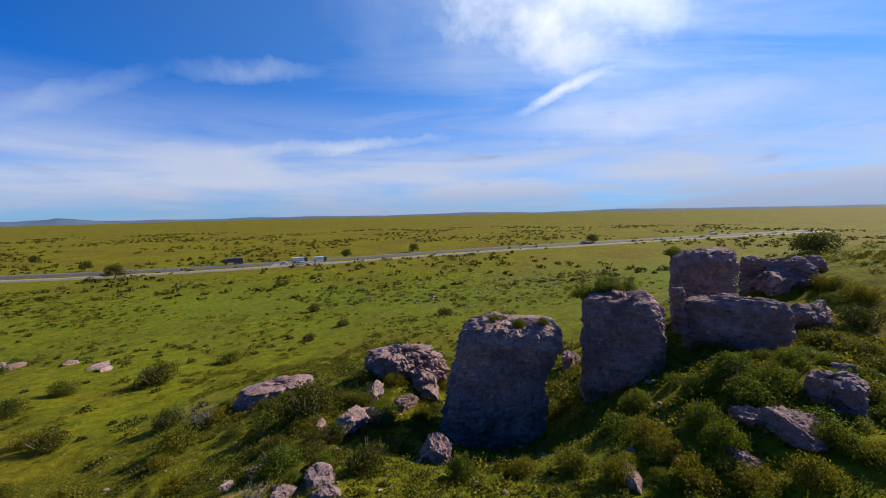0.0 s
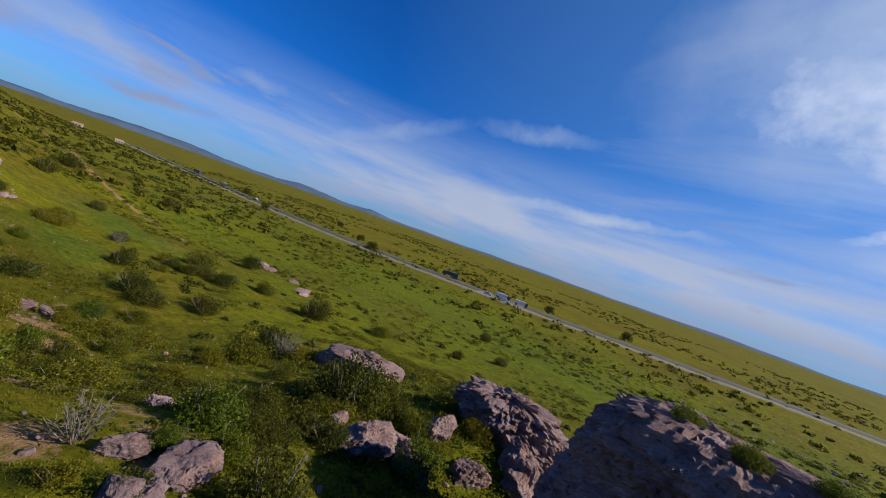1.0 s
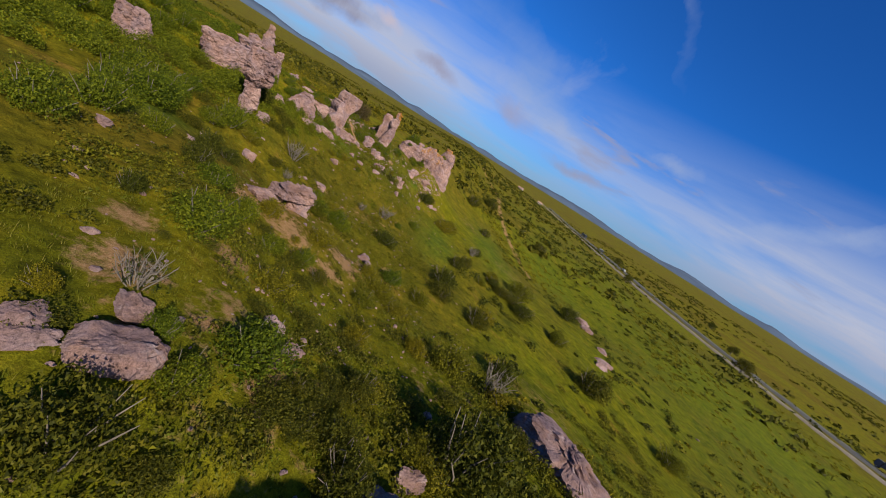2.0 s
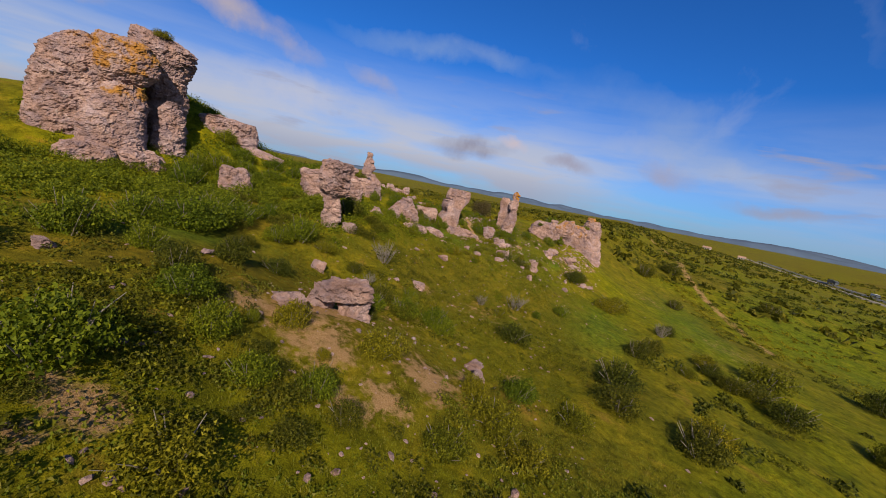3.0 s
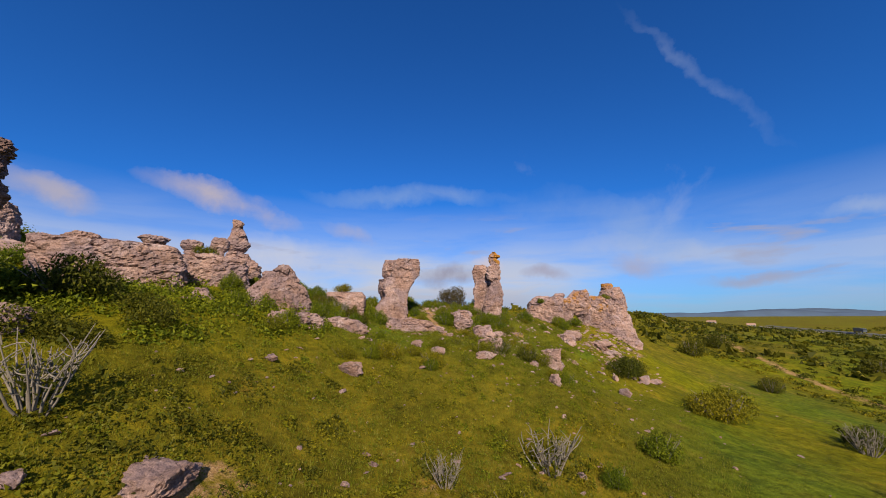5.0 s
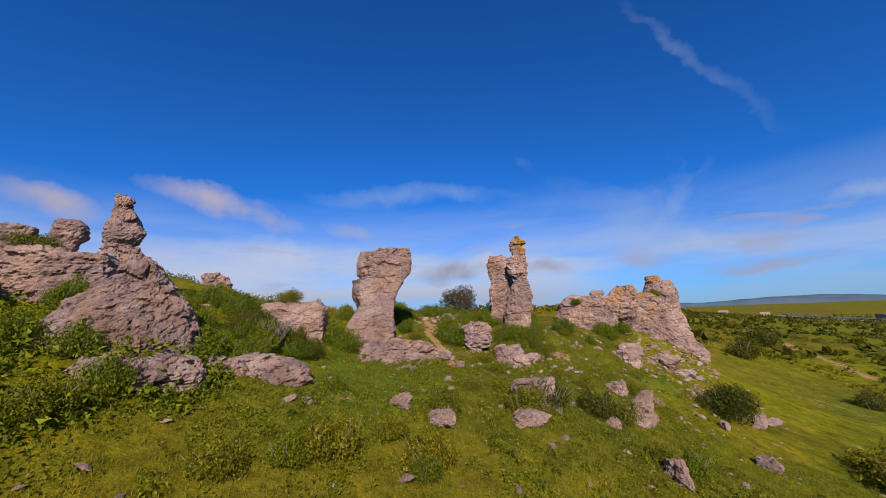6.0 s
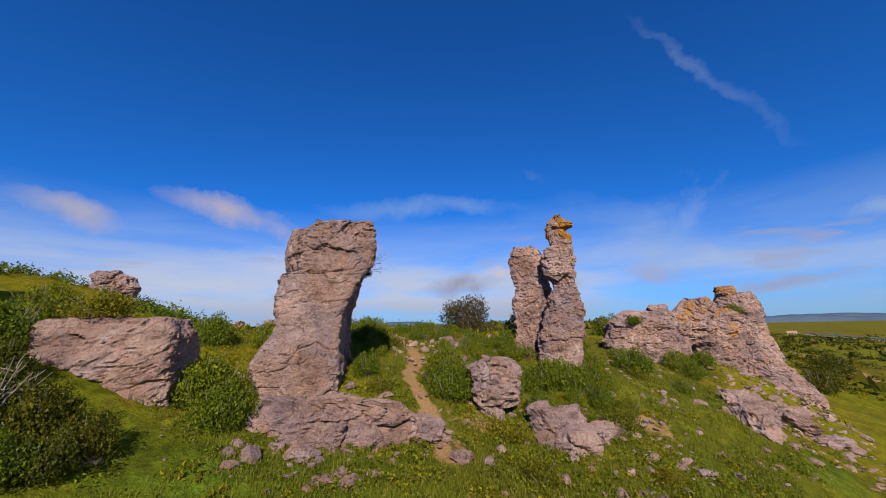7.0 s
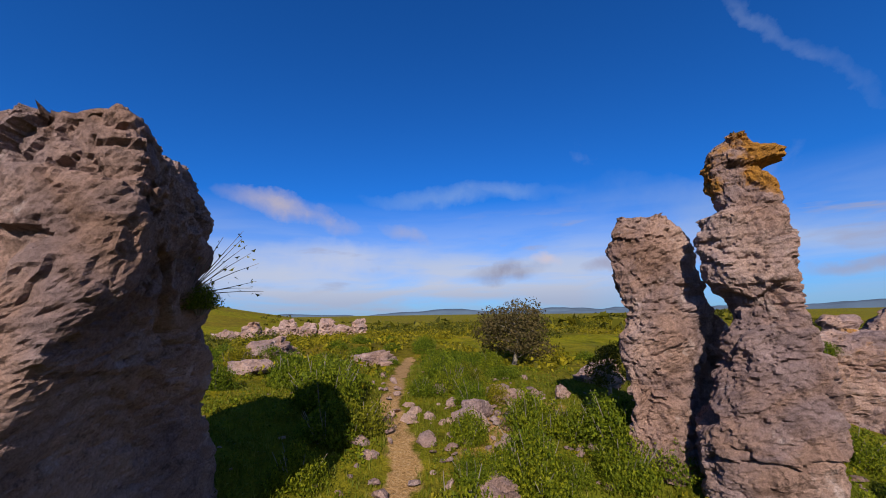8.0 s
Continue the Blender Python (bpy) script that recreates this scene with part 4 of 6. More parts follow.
set_stones([(-62.0, 6.0, 0.76, 0.7), (-61.0, 8.1, 0.92, 0.6), (-57.5, 13.9, 0.55, 1.2), (-55.6, 13.1, 0.3, 0.8), (-50.5, 8.7, 0.4, 0.7), (-50.8, 7.2, 0.31, 0.6), (-66.2, 19.8, 0.45, 1), (-63.0, 17.7, 0.34, 0.8), (-67.8, 14.0, 0.99, 0.5), (-72.7, 16.4, 0.72, 0.6), (-57.7, 6.4, 0.27, 0.6), (-71.9, 17.3, 0.59, 0.4), (-44.7, 7.1, 0.49, 0.6), (-41.9, 5.4, 0.34, 0.4), (-58.3, 5.0, 0.55, 0.4), (-70.8, 14.1, 1.0, 0.5), (-66.1, 2.2, 0.42, 0.5), (-65.0, 3.4, 0.32, 0.6), (-63.7, 3.8, 0.43, 0.4), (-67.9, 2.4, 0.24, 0.9), (-68.4, 2.8, 0.2, 0.8)],
           "weathered grey limestone block half sunk in turf")
set_stones([(-68.6, 3.5, 0.28, 0.9), (-72.6, 3.6, 0.73, 0.8), (-66.9, 0.5, 0.33, 0.4), (-70.4, -5.7, 0.96, 0.2), (-70.9, -12.8, 1.03, 0.15), (-66.0, -7.6, 0.81, 0.2), (-70.5, -4.8, 0.31, 0.3), (-59.4, 18.2, 0.45, 0.8), (-33.9, 8.5, 0.21, 0.8), (-35.2, 2.3, 0.8, 0.6), (-35.8, 9.6, 0.66, 0.2), (-21.6, 10.6, 0.88, 0.35), (-28.2, 17.9, 0.61, 0.3), (-28.3, 5.7, 0.56, 0.6), (-20.4, 6.3, 0.26, 0.5), (-10.8, 17.3, 0.39, 0.6), (-8.7, 18.2, 0.21, 0.8), (-4.8, 14.6, 0.41, 0.45), (-12.4, 24.2, 0.29, 0.5), (-5.5, 14.2, 0.17, 0.5), (-8.7, 12.1, 0.19, 0.5), (-8.1, 23.4, 0.51, 0.5)],
           "weathered grey limestone block half sunk in turf")
set_stones([(-6.9, 15.0, 0.5, 0.35), (-5.0, 14.2, 0.62, 0.2), (-15.0, 6.3, 0.36, 0.5), (-74.3, 60.5, 1.4, 0.3), (-52.6, 55.3, 1.1, 0.3), (-6.3, 22.9, 1.08, 0.6), (-0.6, 18.6, 1.03, 0.6), (11.7, 33.5, 1.04, 0.9), (-1.6, 29.8, 1.17, 0.9), (12.8, 14.8, 0.7, 0.6), (13.3, 13.5, 0.96, 0.5), (10.8, 13.0, 0.62, 0.5), (7.0, 13.5, 0.54, 0.5), (24.7, 24.7, 1.52, 0.5), (29.3, 32.5, 2.72, 0.4), (32.8, 33.0, 1.5, 0.6), (-70.6, 59.6, 1.3, 0.2), (-50.1, 53.8, 0.9, 0.25), (-60.1, 58.9, 1.1, 0.2), (-9.9, 18.4, 0.37, 0.6)],
           "weathered grey limestone block half sunk in turf")
set_stones([(19.0, 17.4, 0.54, 0.5)],
           "weathered grey limestone block half sunk in turf")

set_stones([(-61.0, 13.3, 0.6, 0.6), (-61.6, 9.2, 0.5, 0.5), (-55.6, 3.7, 0.35, 0.5), (-56.9, 4.3, 0.4, 0.5), (-57.8, 4.6, 0.35, 0.5)],
           "broken limestone block at the foot of a leaning rock")

set_stones([(-5.2, 32.8, 1.5, 0.8), (-3.1, 31.0, 1.5, 0.7), (-1.7, 32.0, 1.2, 0.8), (-5.4, 27.9, 0.9, 0.6), (-4.4, 24.2, 1.0, 0.6), (-3.1, 26.8, 0.9, 0.6), (-5.7, 25.0, 0.7, 0.5), (-1.3, 28.9, 0.9, 0.7)],
           "broken limestone block tumbled below a ledge")
set_stones([(-65.5, 2.3, 0.46, 0.5), (-67.5, 2.4, 0.39, 0.6), (-69.5, -12.1, 1.5, 0.2), (-67.5, 1, 0.33, 0.4), (-66.3, 3.9, 0.26, 0.4), (-63.2, 3.9, 0.5, 0.5), (-55.5, 10.3, 0.8, 0.25), (-58.7, 14.3, 0.36, 0.8), (-56, 13.2, 0.23, 0.7), (-62.1, 14.9, 0.3, 0.6), (-50.6, 7.4, 0.25, 0.4), (-51.2, 8.6, 0.3, 0.4), (-73.8, 16.6, 0.8, 0.4), (-69.1, 14, 0.7, 0.4), (-67.5, 20.7, 0.47, 0.5), (-29.4, 17.1, 0.6, 0.25), (-53, 14.7, 0.55, 0.6), (-52.8, 10.9, 0.6, 0.3), (-56.4, 3.5, 0.6, 0.4)],
           "low pale limestone block lying in the grass")


def rubble(name, label, centre, spread_xy, count, sizes, seed):
    """Loose small stones strewn over the turf, too many to count."""
    r = random.Random(seed)
    base = [v.co.copy() for v in SMALL.vertices]
    polys = [list(p.vertices) for p in SMALL.polygons]
    verts, faces = [], []
    for _ in range(count):
        x, y = r.gauss(centre[0], spread_xy[0]), r.gauss(centre[1], spread_xy[1])
        s = r.uniform(*sizes) * (0.5 + r.random() ** 3)
        m = pose(x, y, float(ground_z(x, y)) + 0.15 * s, r.uniform(-25, 25), r.uniform(-25, 25), r.uniform(0, 360)) @ \
            Matrix.Diagonal((s * r.uniform(0.8, 1.6), s, s * r.uniform(0.4, 0.9), 1))
        n = len(verts)
        verts += [(m @ v)[:] for v in base]
        faces += [[n + i for i in p] for p in polys]
    tagged(new(name, mesh_from(name, verts, faces, ROCK, False)), label, "stones", kind="stuff")


SMALL = boulder_mesh("small_stone", 77, 1)
rubble("loose_stones", "pale limestone rubble strewn below the rock wall", (-74, 17, 0), (5, 1.8), 420, (0.1, 0.3), 1)
rubble("loose_stones", "small pale stones scattered over the pasture", (-52, 11, 0), (14, 6), 500, (0.06, 0.2), 2)
rubble("loose_stones", "small pale stones scattered over the slope", (-20, 17, 0), (11, 7), 500, (0.06, 0.18), 3)
rubble("loose_stones", "pale stones scattered over the far dry slope", (25, 140, 0), (24, 30), 420, (0.25, 0.7), 5)
rubble("loose_stones", "small pale stones below the shaded towers", (6, 18, 0), (7, 4), 260, (0.06, 0.25), 6)
rubble("loose_stones", "stones along the foot trail", (-64, 3, 0), (4, 3), 150, (0.05, 0.2), 4)
rubble("loose_stones", "pale broken stones in the turf beside the trail", (-66.2, 3.0, 0), (1.6, 1.6), 170, (0.10, 0.30), 8)
rubble("loose_stones", "broken stones on the grassy slope below the pillars", (-62, 10.5, 0), (4, 2.5), 220, (0.08, 0.26), 9)
rubble("loose_stones", "broken stones at the foot of the leaning rock", (-56.6, 3.9, 0), (1.3, 0.8), 120, (0.08, 0.26), 10)

# ---------------------------------------------------------------- plants


def leaf_cards(rng_np, centres, outward, size, long=1.8):
    """Small pointed leaves, one face each, at the places given, turned mostly outwards."""
    n = len(centres)
    normal = outward + 0.9 * rng_np.normal(size=(n, 3))
    normal /= np.linalg.norm(normal, axis=1)[:, None]
    along = rng_np.normal(size=(n, 3)) + np.array([0, 0, 0.5])
    along -= (along * normal).sum(1)[:, None] * normal
    along /= np.linalg.norm(along, axis=1)[:, None]
    across = np.cross(normal, along)
    s = (size * rng_np.uniform(0.6, 1.35, n))[:, None]
    v = np.stack([centres - along * s * long / 2 - 0.3 * s * across, centres + 0.75 * s * across - 0.1 * s * along, centres + along * s * long / 2 + 0.15 * s * normal], 1)
    return v.reshape(-1, 3), np.arange(3 * n).reshape(n, 3)


def crown_points(rng_np, lobes, n):
    """Places on and inside a few lumpy lobes, and the way out from each."""
    pts, outs = [], []
    weight = np.array([l[3] ** 2 for l in lobes])
    for i, k in zip(range(len(lobes)), rng_np.multinomial(n, weight / weight.sum())):
        x, y, z, r, flat = lobes[i]
        d = rng_np.normal(size=(k, 3))
        d /= np.linalg.norm(d, axis=1)[:, None]
        wob = 1 + 0.25 * np.sin(d[:, 0] * 5 + i * 2.1) * np.cos(d[:, 1] * 6 + i) + 0.15 * np.sin(d[:, 2] * 11 + d[:, 0] * 9)
        far = r * wob * rng_np.uniform(0.35, 1.0, k) ** 0.45
        pts.append(np.array([x, y, z]) + d * far[:, None] * np.array([1, 1, flat]))
        outs.append(d)
    return np.concatenate(pts), np.concatenate(outs)


def stem_mesh(name, stems, mat):
    """Tapered branches: each a start, an end, two radii and a sideways bend."""
    verts, faces = [], []
    for a, b, ra, rb, bend in stems:
        a, b = Vector(a), Vector(b)
        side = (b - a).orthogonal().normalized()
        other = (b - a).cross(side).normalized()
        rings = 4
        for j in range(rings):
            f = j / (rings - 1)
            c = a.lerp(b, f) + side * bend * math.sin(f * math.pi)
            r = ra + (rb - ra) * f
            for k in range(5):
                t = 2 * math.pi * k / 5
                verts.append((c + side * r * math.cos(t) + other * r * math.sin(t))[:])
        n = len(verts) - rings * 5
        faces += [[n + j * 5 + k, n + j * 5 + (k + 1) % 5, n + (j + 1) * 5 + (k + 1) % 5, n + (j + 1) * 5 + k] for j in range(rings - 1) for k in range(5)]
    return mesh_from(name, verts, faces, mat)


def shrub(seed, leaf, leaves, size, label, tall=0.75, twigs=10, bare=False):
    """A bush of unit radius: a foliage mesh and its stems under one empty."""
    g = np.random.default_rng(seed)
    lobes = [(0.0, 0.0, 0.42 * tall, 0.62, 0.8 * tall)]
    for i in range(6):
        t = 2 * math.pi * (i + g.uniform(-0.3, 0.3)) / 6
        lobes.append((0.5 * math.cos(t), 0.5 * math.sin(t), g.uniform(0.25, 0.6) * tall, g.uniform(0.3, 0.5), 0.85))
    for i in range(3):
        lobes.append((g.uniform(-0.35, 0.35), g.uniform(-0.35, 0.35), g.uniform(0.7, 0.95) * tall, g.uniform(0.18, 0.3), 1.0))
    pts, outs = crown_points(g, lobes, leaves)
    keep = pts[:, 2] > 0.02
    v, f = leaf_cards(g, pts[keep], outs[keep], size)
    thing = new("shrub")
    part("foliage", mesh_from("foliage", v.tolist(), f.tolist(), leaf, False), thing)
    stems = []
    for i in range(twigs):
        t, far = g.uniform(0, 2 * math.pi), g.uniform(0.3, 0.95)
        tip = (far * math.cos(t), far * math.sin(t), g.uniform(0.6, 1.15) * tall)
        stems.append(((0.1 * math.cos(t), 0.1 * math.sin(t), -0.15), tip, 0.028, 0.006, g.uniform(-0.12, 0.12)))
        if bare:
            for _ in range(4):
                f0 = g.uniform(0.35, 0.9)
                at = tuple(f0 * c for c in tip)
                stems.append((at, (at[0] + g.uniform(-0.3, 0.3), at[1] + g.uniform(-0.3, 0.3), at[2] + g.uniform(0.0, 0.35)), 0.012, 0.004, 0.03))
    part("branchwork", stem_mesh("branchwork", stems, TWIG), thing, "grey bare branches" if bare else "")
    return tagged(thing, label, "shrub", "shrubs on the pasture")


def low_spread(rows, models, sink=0.06):
    """Copies of the model bushes by place and radius."""
    for i, (x, y, r) in enumerate(rows):
        if near_trail(x, y) < 0.3 + 0.75 * r or any(math.hypot(x - a, y - c) < d for a, c, d in CLEAR):
            continue
        m = models[i % len(models)]
        at = pose(x, y, float(ground_z(x, y)) - sink, 0, 0, (i * 137) % 360)
        if m.name in placed:
            m = copy_thing(m, at)
        else:
            placed.add(m.name)
            m.matrix_world = at
        m.scale = (r * 1.06, r * 1.06, r * ((1.3 if r < 0.9 else 1.0) + 0.5 * ((i * 7) % 10) / 10))


CLEAR = [(-46.6, 2.8, 1.5), (-53.2, 0.5, 1.1), (-53.7, 1.4, 0.9), (-32.9, 3.4, 1.7), (-53.6, 2.2, 0.9), (-54.4, 2.4, 0.8), (-55.3, 3.2, 0.9)]
placed = set()
GREEN = [shrub(s, LEAF_GREEN, 5400, 0.040, "leafy fresh green bush growing in the grass", 0.8) for s in (1, 2, 3)]
GLOOM = [shrub(s, LEAF_DARK, 4200, 0.041, "dark green dense low bush on pasture", 0.75) for s in (4, 5, 6)]
GOLD = [shrub(s, LEAF_YELLOW, 4600, 0.039, "yellow-green low spreading bush on turf", 0.6) for s in (7, 8, 9)]
GREY = [shrub(s, LEAF_DARK, 160, 0.07, "half-bare grey twiggy bush with few leaves", 0.95, 22, True) for s in (10, 11)]
low_spread([(-22.0, 2.2, 1.85), (-23.8, 1.2, 1.49), (-25.8, -0.2, 1.42), (-27.4, 2.8, 1.15), (-33.1, 4.2, 1.77), (-31.4, 13.8, 1.09), (-49.3, 19.3, 0.96), (-18.9, 11.5, 0.32), (-32.6, 10.6, 0.69), (-45.5, 17.6, 0.54), (-53.8, 2.8, 1.07), (-46.8, 2.1, 1.03), (-48.2, -2.1, 1.03), (-47.2, -7.0, 1.34), (-52.5, -4.6, 0.6), (-54.8, 1.8, 0.86), (-63.6, 7.5, 0.87), (-60.2, 3.5, 0.99), (-52.3, 0.1, 0.5), (-61.1, 4.4, 0.95), (-66.3, 5.1, 1.02), (-102.4, 7.4, 2.15), (-64.5, 1.4, 0.9), (-56.8, 2.1, 0.29), (-59.3, 2.5, 0.53), (-64.4, -1.5, 1.07), (-66.1, 3.6, 0.62), (-64.8, 4.6, 0.25), (-63.1, 1.5, 0.32), (-65.9, 7.5, 0.47)], GREEN)
low_spread([(-65.6, 6.2, 0.6), (-70.3, -2.8, 0.7), (-12.9, 12.5, 1.42), (-28.8, 20.1, 1.19), (-16.2, 4.7, 1.26), (-12.8, 5.7, 1.22), (-6.9, 15.8, 0.54), (-64.4, 4.1, 0.59), (-67.8, 11.8, 0.45), (-75.5, 12.6, 0.73), (-63.0, 9.1, 0.44), (-1.3, 40.3, 1.88), (9.8, 18.6, 0.88), (7.4, 26.1, 1.02), (10.9, 15.2, 0.84), (14.2, 17.9, 1.26), (13.4, 16.0, 1.25), (10.8, 13.8, 0.87), (0.6, 15.8, 0.76), (-4.4, 24.2, 1.33), (-8.3, 17.6, 1.26), (15.1, 16.4, 1.03), (17.1, 18.0, 0.84), (12.5, 17.9, 0.98)], GREEN)
low_spread([(-24.2, 6.6, 0.99), (-21.3, 6.8, 0.89), (-29.9, 11.7, 1.06), (-36.9, 17.6, 1.45), (-47.1, 26.7, 1.3), (-37.3, 25.1, 1.68), (-48.7, 34.5, 1.49), (-112.9, 30.4, 2.5), (-37.6, -0.0, 1.53), (-30.9, 6.7, 0.64), (-121.3, 58.4, 3.15), (-92.6, 35.3, 1.59), (-30.1, 9.7, 0.88), (-56.2, 12.6, 0.96), (-54.8, 11.0, 0.92), (-65.4, 18.4, 1.48), (-131.3, 37.7, 3.18), (-3.8, 16.6, 1.06), (-18.6, 16.5, 0.63), (-8.3, 19.1, 0.41), (-7.2, 19.7, 0.52), (-7.6, 20.9, 0.79), (-35.8, 45.0, 2.49), (-50.5, 33.1, 1.22), (-17.8, 8.7, 0.85), (-12.0, 10.3, 0.6), (-6.7, 21.5, 0.87), (-66.1, 52.7, 2.15), (-34.1, 98.0, 1.87), (-21.0, 76.8, 1.47)], GLOOM)
low_spread([(0.2, 79.9, 1.83), (-23.8, 64.6, 1.24), (26.1, 23.2, 1.25), (39.6, 40.1, 2.42), (-9.7, 25.3, 1.99), (17.5, 14.9, 0.7)], GLOOM)
low_spread([(-30.4, 4.3, 0.95), (-20.4, 11.9, 0.87), (-23.0, 14.8, 1.13), (-63.6, 24.1, 2.25), (-52.5, 33.1, 1.3), (-48.0, 31.0, 0.97), (-55.6, 38.9, 2.63), (-26.3, 18.3, 0.78), (-20.1, 14.0, 0.35), (-33.9, 12.0, 0.66), (-36.7, 11.0, 0.57), (-41.2, 15.1, 0.67), (-61.3, 23.6, 1.78), (-38.1, 17.4, 0.59), (-31.3, 11.3, 0.69), (-47.5, 7.4, 0.78), (-48.9, 8.0, 0.58), (-53.8, 14.5, 0.5), (-43.9, 3.4, 0.66), (-62.0, 9.6, 0.65), (-59.9, 6.9, 0.62), (-58.2, 8.1, 0.49), (-60.1, 10.6, 0.4), (-63.5, 0.5, 0.79), (-63.9, 3.2, 0.4), (-68.0, 0.7, 0.64), (-67.2, 2.1, 0.51), (-66.5, -9.5, 0.71), (-68.5, -5.5, 0.81), (-6.1, 13.6, 0.41)], GOLD)
low_spread([(-13.7, 15.8, 1.2), (-15.2, 19.8, 0.82), (-10.6, 21.2, 0.71), (-9.6, 23.4, 0.77), (-19.4, 25.7, 1.55), (-31.9, 54.1, 1.74), (-8.7, 23.9, 0.9), (-62.1, 3.9, 0.77), (-63.7, 8.9, 0.54), (-59.0, 3.2, 0.46), (-66.8, 10.2, 0.53), (8.9, 15.5, 0.98), (5.4, 15.2, 0.85), (3.3, 15.8, 0.76), (-45.7, 43.6, 1.7), (-35.4, 30.5, 1.44), (-18.3, 29.5, 1.39), (6.6, 13.7, 0.76)], GOLD)
low_spread([(-31.1, 8.0, 0.61), (-34.8, 6.5, 1.27), (-41.3, 13.2, 0.59), (-45.0, 15.6, 1.36), (-59.5, 29.8, 1.05), (-51.4, 0.9, 0.91), (-7.9, 14.3, 0.73), (-19.8, 28.8, 1.42)], GREY)

low_spread([(-17, 13.9, 0.91), (-18.5, 15.2, 0.76), (-17, 12, 0.87), (-17.2, 10.1, 1.12), (-29.2, 2.9, 1.39), (-48, 1.8, 0.79), (-55.2, 1.1, 0.75), (-63.6, 8.2, 0.59), (-61.7, 7.4, 0.6), (-65.1, -2.7, 0.92), (-66.6, 6.3, 0.6), (-63.6, 3.3, 0.39), (-62.5, 1.9, 0.43), (-65.1, 5.6, 0.54), (-66.4, 0.2, 0.4), (-71.2, 0.1, 0.55), (-69.7, 9.5, 0.67), (-68.8, -3, 0.75), (-67.5, 10.1, 0.9), (-77.5, 13.7, 1), (-74.2, 12.9, 0.8), (-77.4, 9.6, 0.88), (-6, 17, 0.62)], GREEN)
low_spread([(-25, 19.6, 1.3), (-24, 20.4, 0.9), (-20.9, 19.2, 1), (-23.5, 21.6, 1.1), (-18.8, 23.3, 0.83), (-29.3, 23, 1.1), (-53.4, 10.4, 0.83), (-51.4, 8.4, 0.6), (-48.7, 9.2, 0.7), (-56.4, 13.3, 0.8), (-61.8, 13.9, 0.7), (-59.3, 11.9, 0.5), (-53.9, 8.4, 0.4), (-45.5, 6.2, 0.66), (-63, 9.8, 0.44)], GOLD)
low_spread([(-33.9, 25.2, 1.6), (-50, 28, 1.33), (-61.4, 30.5, 1.2), (-48.9, 36.4, 1.6), (-23.5, 30.4, 1.25), (-32.5, 29.3, 1.5), (-45.8, 37.5, 1.8), (-66.6, 18.6, 1.2), (-67.5, 19.2, 1.2), (-10, 20.8, 0.77)], GLOOM)

low_spread([(-51.6, 0.2, 0.62), (-50.9, 1.1, 0.55), (-50.5, 0.0, 0.6), (-51.4, -0.8, 0.6), (-52.1, 1.4, 0.65), (-52.5, 1.95, 0.55), (-52.0, 0.6, 0.62), (-51.9, 2.4, 0.45), (-52.0, -0.4, 0.6), (-26.2, 11.1, 0.8), (-25.9, 11.9, 0.5)], GLOOM)
low_spread([(-46.6, 6.9, 0.55), (-48.3, 9.3, 0.45), (-47.9, 6.4, 0.4), (-46.2, 1.3, 0.6), (-51.2, 0.5, 0.6), (-45.2, 1.0, 0.7), (-54.0, 15.2, 0.6)], GREEN)

# ---------------------------------------------------------------- scrub, grass and far bushes


def patchy(x, y, scale, seed):
    return 0.5 + 0.5 * noise.fractal(Vector((x * scale + seed, y * scale, seed * 1.7)), 1.0, 2.0, 3)


def lawn(x, y):
    """Open grazed turf with hardly a bush."""
    return max(math.exp(-((x + 52) ** 2 / 180 + (y - 23) ** 2 / 30)), 0.6 * math.exp(-((x + 53) ** 2 / 12 + (y - 4) ** 2 / 5)),
               math.exp(-((x + 24) ** 2 / 60 + (y - 13) ** 2 / 30)), math.exp(-((x + 90) ** 2 / 900 + (y - 34) ** 2 / 60)),
               0.85 * math.exp(-((x + 8.5) ** 2 / 40 + (y - 13.5) ** 2 / 22)))


def scrub(name, label, area, count, radius, cards, size, leaf, seed, scale, bar, tall=0.6):
    """Low bushes past counting: each a loose heap of leaves on the turf, gathered in patches."""
    r, g = random.Random(seed), np.random.default_rng(seed)
    pts, outs, sizes, tries = [], [], [], 0
    while len(pts) < count and tries < count * 30:
        tries += 1
        x, y = r.uniform(area[0], area[1]), r.uniform(area[2], area[3])
        if patchy(x, y, scale, seed) < bar + 0.25 * r.random() or lawn(x, y) > 0.35 + 0.4 * r.random():
            continue
        if near_trail(x, y) < 0.55:
            continue
        s = r.uniform(*radius) * (0.7 + 0.6 * r.random() ** 2)
        d = g.normal(size=(cards, 3))
        d /= np.linalg.norm(d, axis=1)[:, None]
        d[:, 2] = np.abs(d[:, 2])
        far = s * (0.55 + 0.45 * g.random(cards) ** 0.5) * (1 + 0.3 * np.sin(3 * np.arctan2(d[:, 1], d[:, 0]) + x))
        p = d * far[:, None] * np.array([1, 1, tall])
        px, py = x + p[:, 0], y + p[:, 1]
        pts.append(np.stack([px, py, ground_z(px, py) + p[:, 2] - 0.02], 1))
        outs.append(d)
    v, f = leaf_cards(g, np.concatenate(pts), np.concatenate(outs), size)
    tagged(new(name, mesh_from(name, v.tolist(), f.tolist(), leaf, False)), label, "scrub", kind="stuff")


